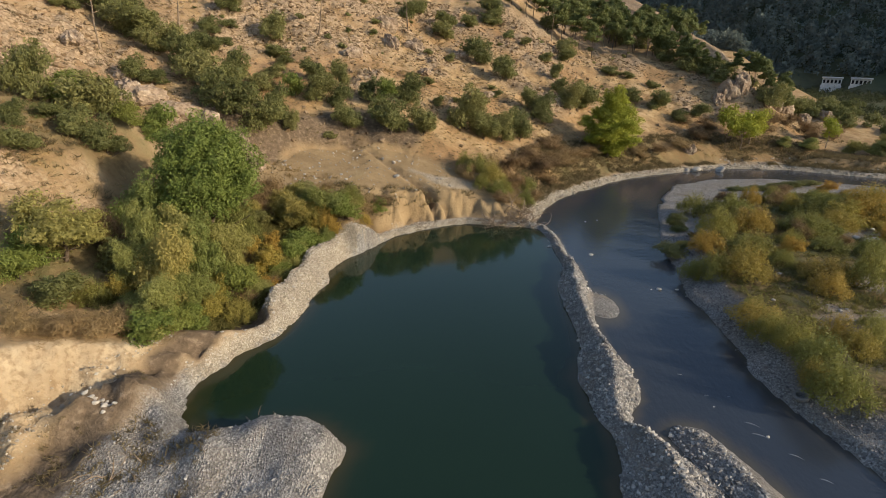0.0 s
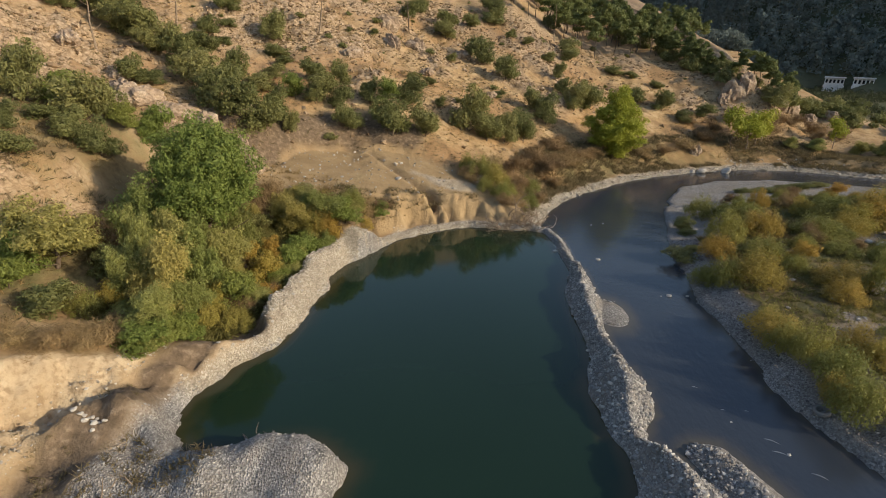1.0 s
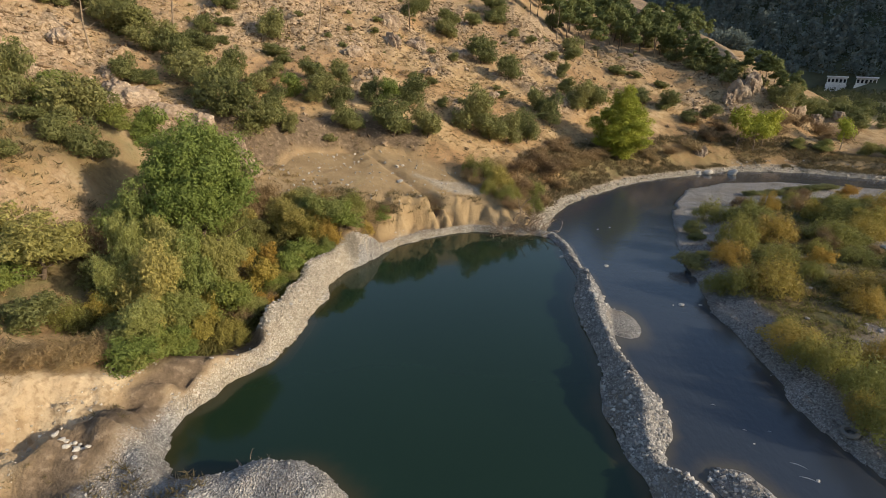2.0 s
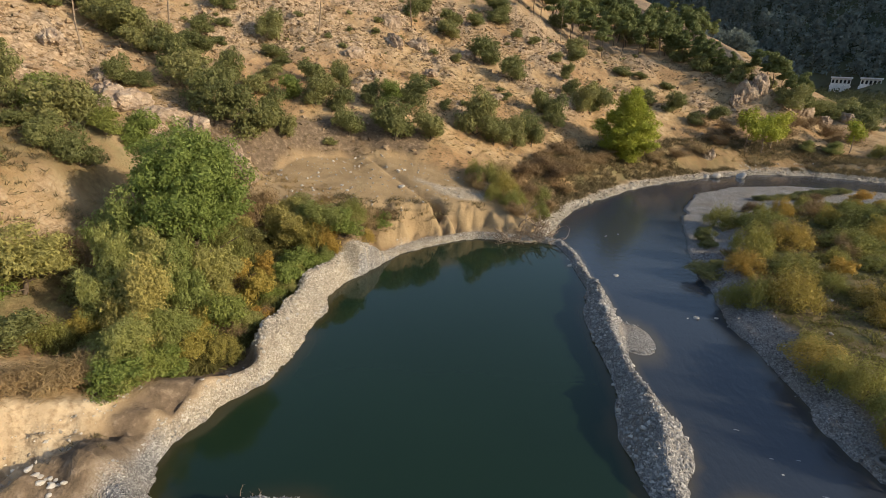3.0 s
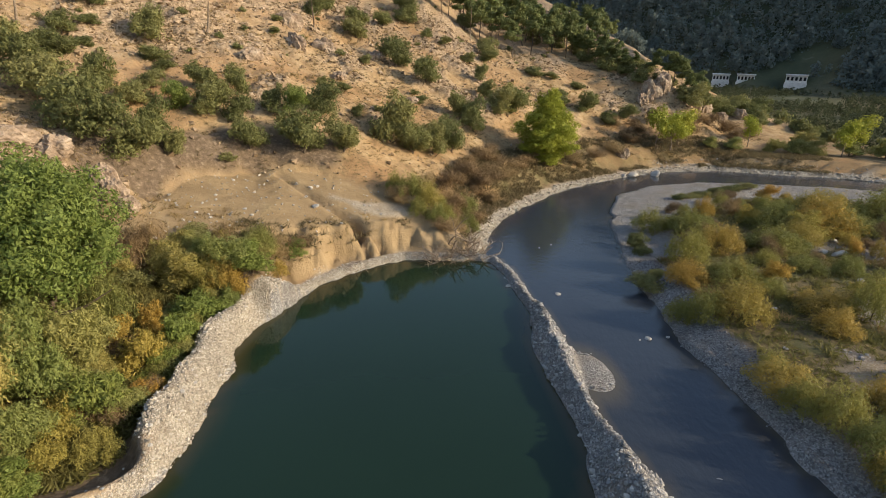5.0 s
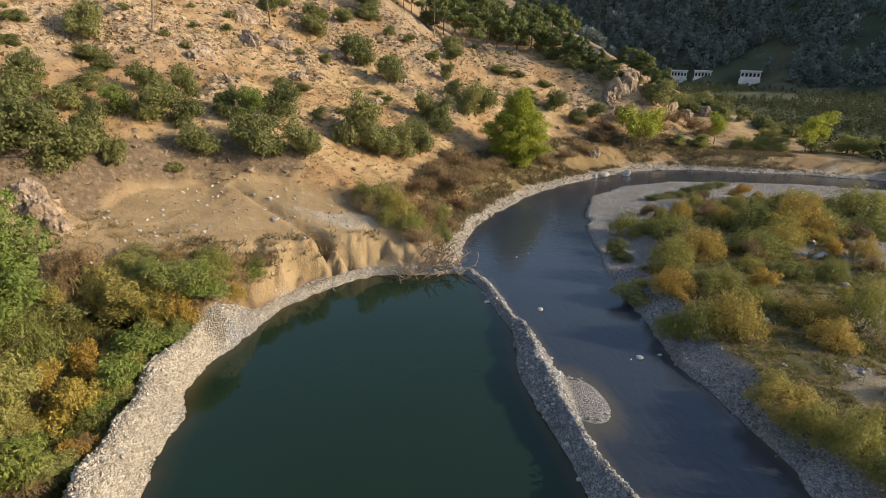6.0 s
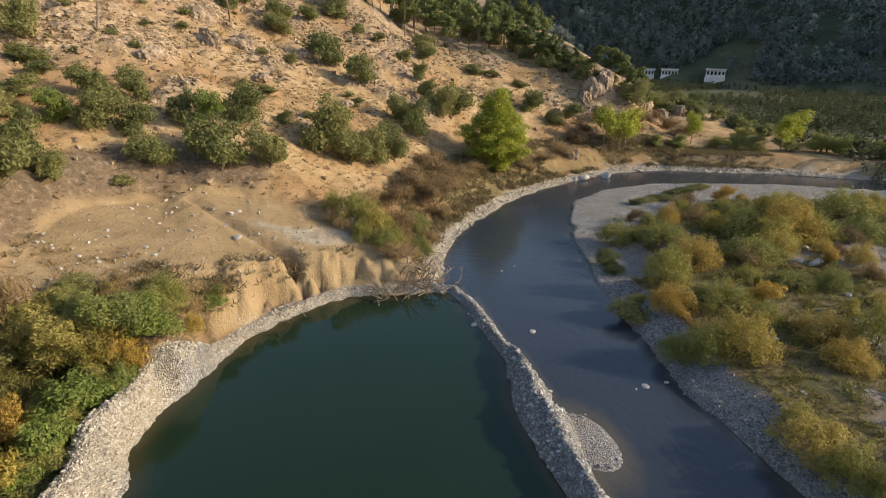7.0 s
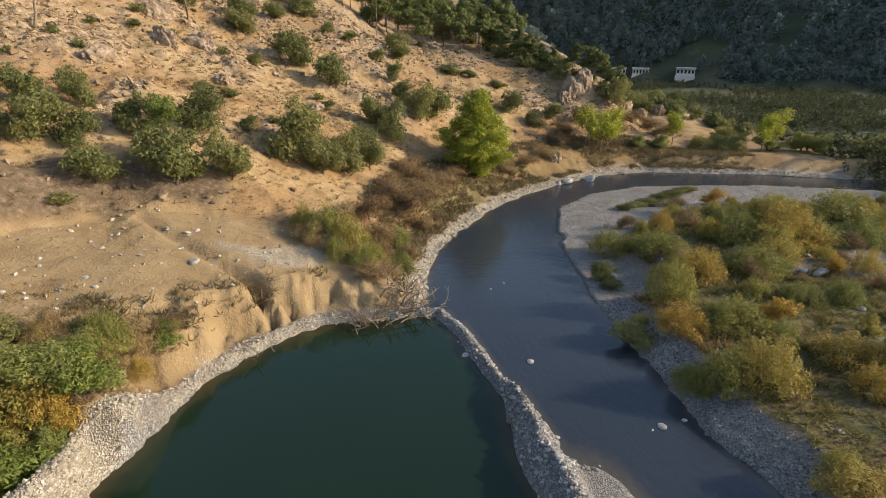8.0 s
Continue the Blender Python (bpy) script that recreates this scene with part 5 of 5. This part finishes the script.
# ---- old tyre on the shingle ----
def tyre_mesh():
    b = bmesh.new()
    profile = [(0.20, -0.07), (0.24, -0.09), (0.31, -0.085), (0.345, -0.05), (0.35, 0.0), (0.345, 0.05), (0.31, 0.085), (0.24, 0.09), (0.20, 0.07), (0.215, 0.0)]
    rings = []
    for k in range(40):
        a = 2 * math.pi * k / 40
        lug = 0.006 if k % 2 else 0.0
        rings.append([b.verts.new((math.cos(a) * (r - (lug if r > 0.33 else 0)), math.sin(a) * (r - (lug if r > 0.33 else 0)), h)) for r, h in profile])
    for k in range(40):
        p, q = rings[k], rings[(k + 1) % 40]
        for j in range(len(profile)):
            i = (j + 1) % len(profile)
            b.faces.new((p[j], q[j], q[i], p[i]))
    bmesh.ops.recalc_face_normals(b, faces=b.faces[:])
    me = bpy.data.meshes.new("tyre")
    b.to_mesh(me)
    b.free()
    me.materials.append(M_RUBBER)
    return me


M_RUBBER = plaster("dusty_grey_rubber", (0.20, 0.19, 0.18))
tyre = tagged(new("tyre", tyre_mesh()), "dusty old car tyre lying on the shingle", "tyre")
tyre.matrix_world = pose(15.45, 22.9, float(terrain(15.45, 22.9)[0]) + 0.10, 4, -12, 0)


# ---- drift wood ----
def branch_mesh(seed):
    g = np.random.default_rng(seed)
    verts, faces = [], []
    p, d = Vector((0, 0, 0)), Vector((1, 0, 0.1))
    path = []
    for k in range(6):
        path.append(p.copy())
        d = (d + Vector(g.normal(0, 0.22, 3))).normalized()
        p = p + d * 0.2
    limb(verts, faces, path, [0.03, 0.028, 0.024, 0.02, 0.014, 0.004], 5)
    for k in (2, 3, 4):
        q = path[k] + Vector(g.normal(0, 0.18, 3))
        limb(verts, faces, [path[k], (path[k] + q) / 2 + Vector((0, 0, 0.03)), q], [0.014, 0.01, 0.003], 4)
    return mesh_of("branch", verts, faces, M_PALE, True)


BRANCHES = [branch_mesh(k) for k in range(5)]


def drift(x, y, reach, count, size, label):
    heap = tagged(new("driftwood_pile"), label, "driftwood", "driftwood by the pond")
    z0 = max(0.0, float(terrain(x, y)[0]))
    heap.matrix_world = pose(x, y, z0)
    for k in range(count):
        o = part("branch", BRANCHES[k % 5], heap)
        ox, oy = RNG.normal(0, reach, 2)
        oz = max(0.0, float(terrain(x + ox, y + oy)[0])) - z0
        o.matrix_local = Matrix.LocRotScale((ox, oy, oz + RNG.uniform(0.02, 0.35)), Euler((RNG.normal(0, 0.5), RNG.normal(-0.2, 0.45), RNG.random() * 6.3)), (size * RNG.uniform(0.7, 1.3),) * 3)


drift(3.0, 46.9, 0.55, 44, 1.1, "tangled heap of pale driftwood and roots")
drift(5.0, 47.9, 0.8, 60, 1.4, "brushwood washed up where dam meets bank")
drift(-7.2, 19.2, 0.25, 8, 0.4, "few dry twigs on the gravel spit")
drift(-3.2, 45.3, 0.5, 14, 0.8, "dead branches at the water's edge")
drift(-10.9, 15.6, 0.5, 10, 0.7, "dry brushwood on the gravel yard")


# ---- riffles on the shallow river ----
M_FOAM = plaster("white_foam", (0.26, 0.28, 0.31))


def riffle(x, y, length, turn):
    """A thin curved crest of broken water, highest in the middle."""
    verts, faces = [], []
    path = [(length * (u - 0.5), 0.10 * length * math.sin(3.1 * u), 0.0) for u in (0, 0.2, 0.4, 0.6, 0.8, 1.0)]
    limb(verts, faces, path, [0.004, 0.022, 0.03, 0.026, 0.018, 0.003], 6)
    me = mesh_of("riffle", [(a, b, 0.6 * c) for a, b, c in verts], faces, M_FOAM, True)
    ob = tagged(new("riffle", me), "thin white riffle on the shallow grey river", "riffle", "riffles on the river")
    ob.matrix_world = pose(x, y, -0.012, 0, 0, turn)


for x, y, length, turn in ((12.7, 21.3, 1, -32), (12.7, 20.6, 1.1, -28), (13.5, 19.5, 0.9, -35), (11, 24.8, 0.4, -20), (11.6, 23.2, 0.3, -10), (12.6, 23.2, 0.3, -15), (13.9, 18.3, 0.7, -30)):
    riffle(x, y, 0.6 * length, turn)
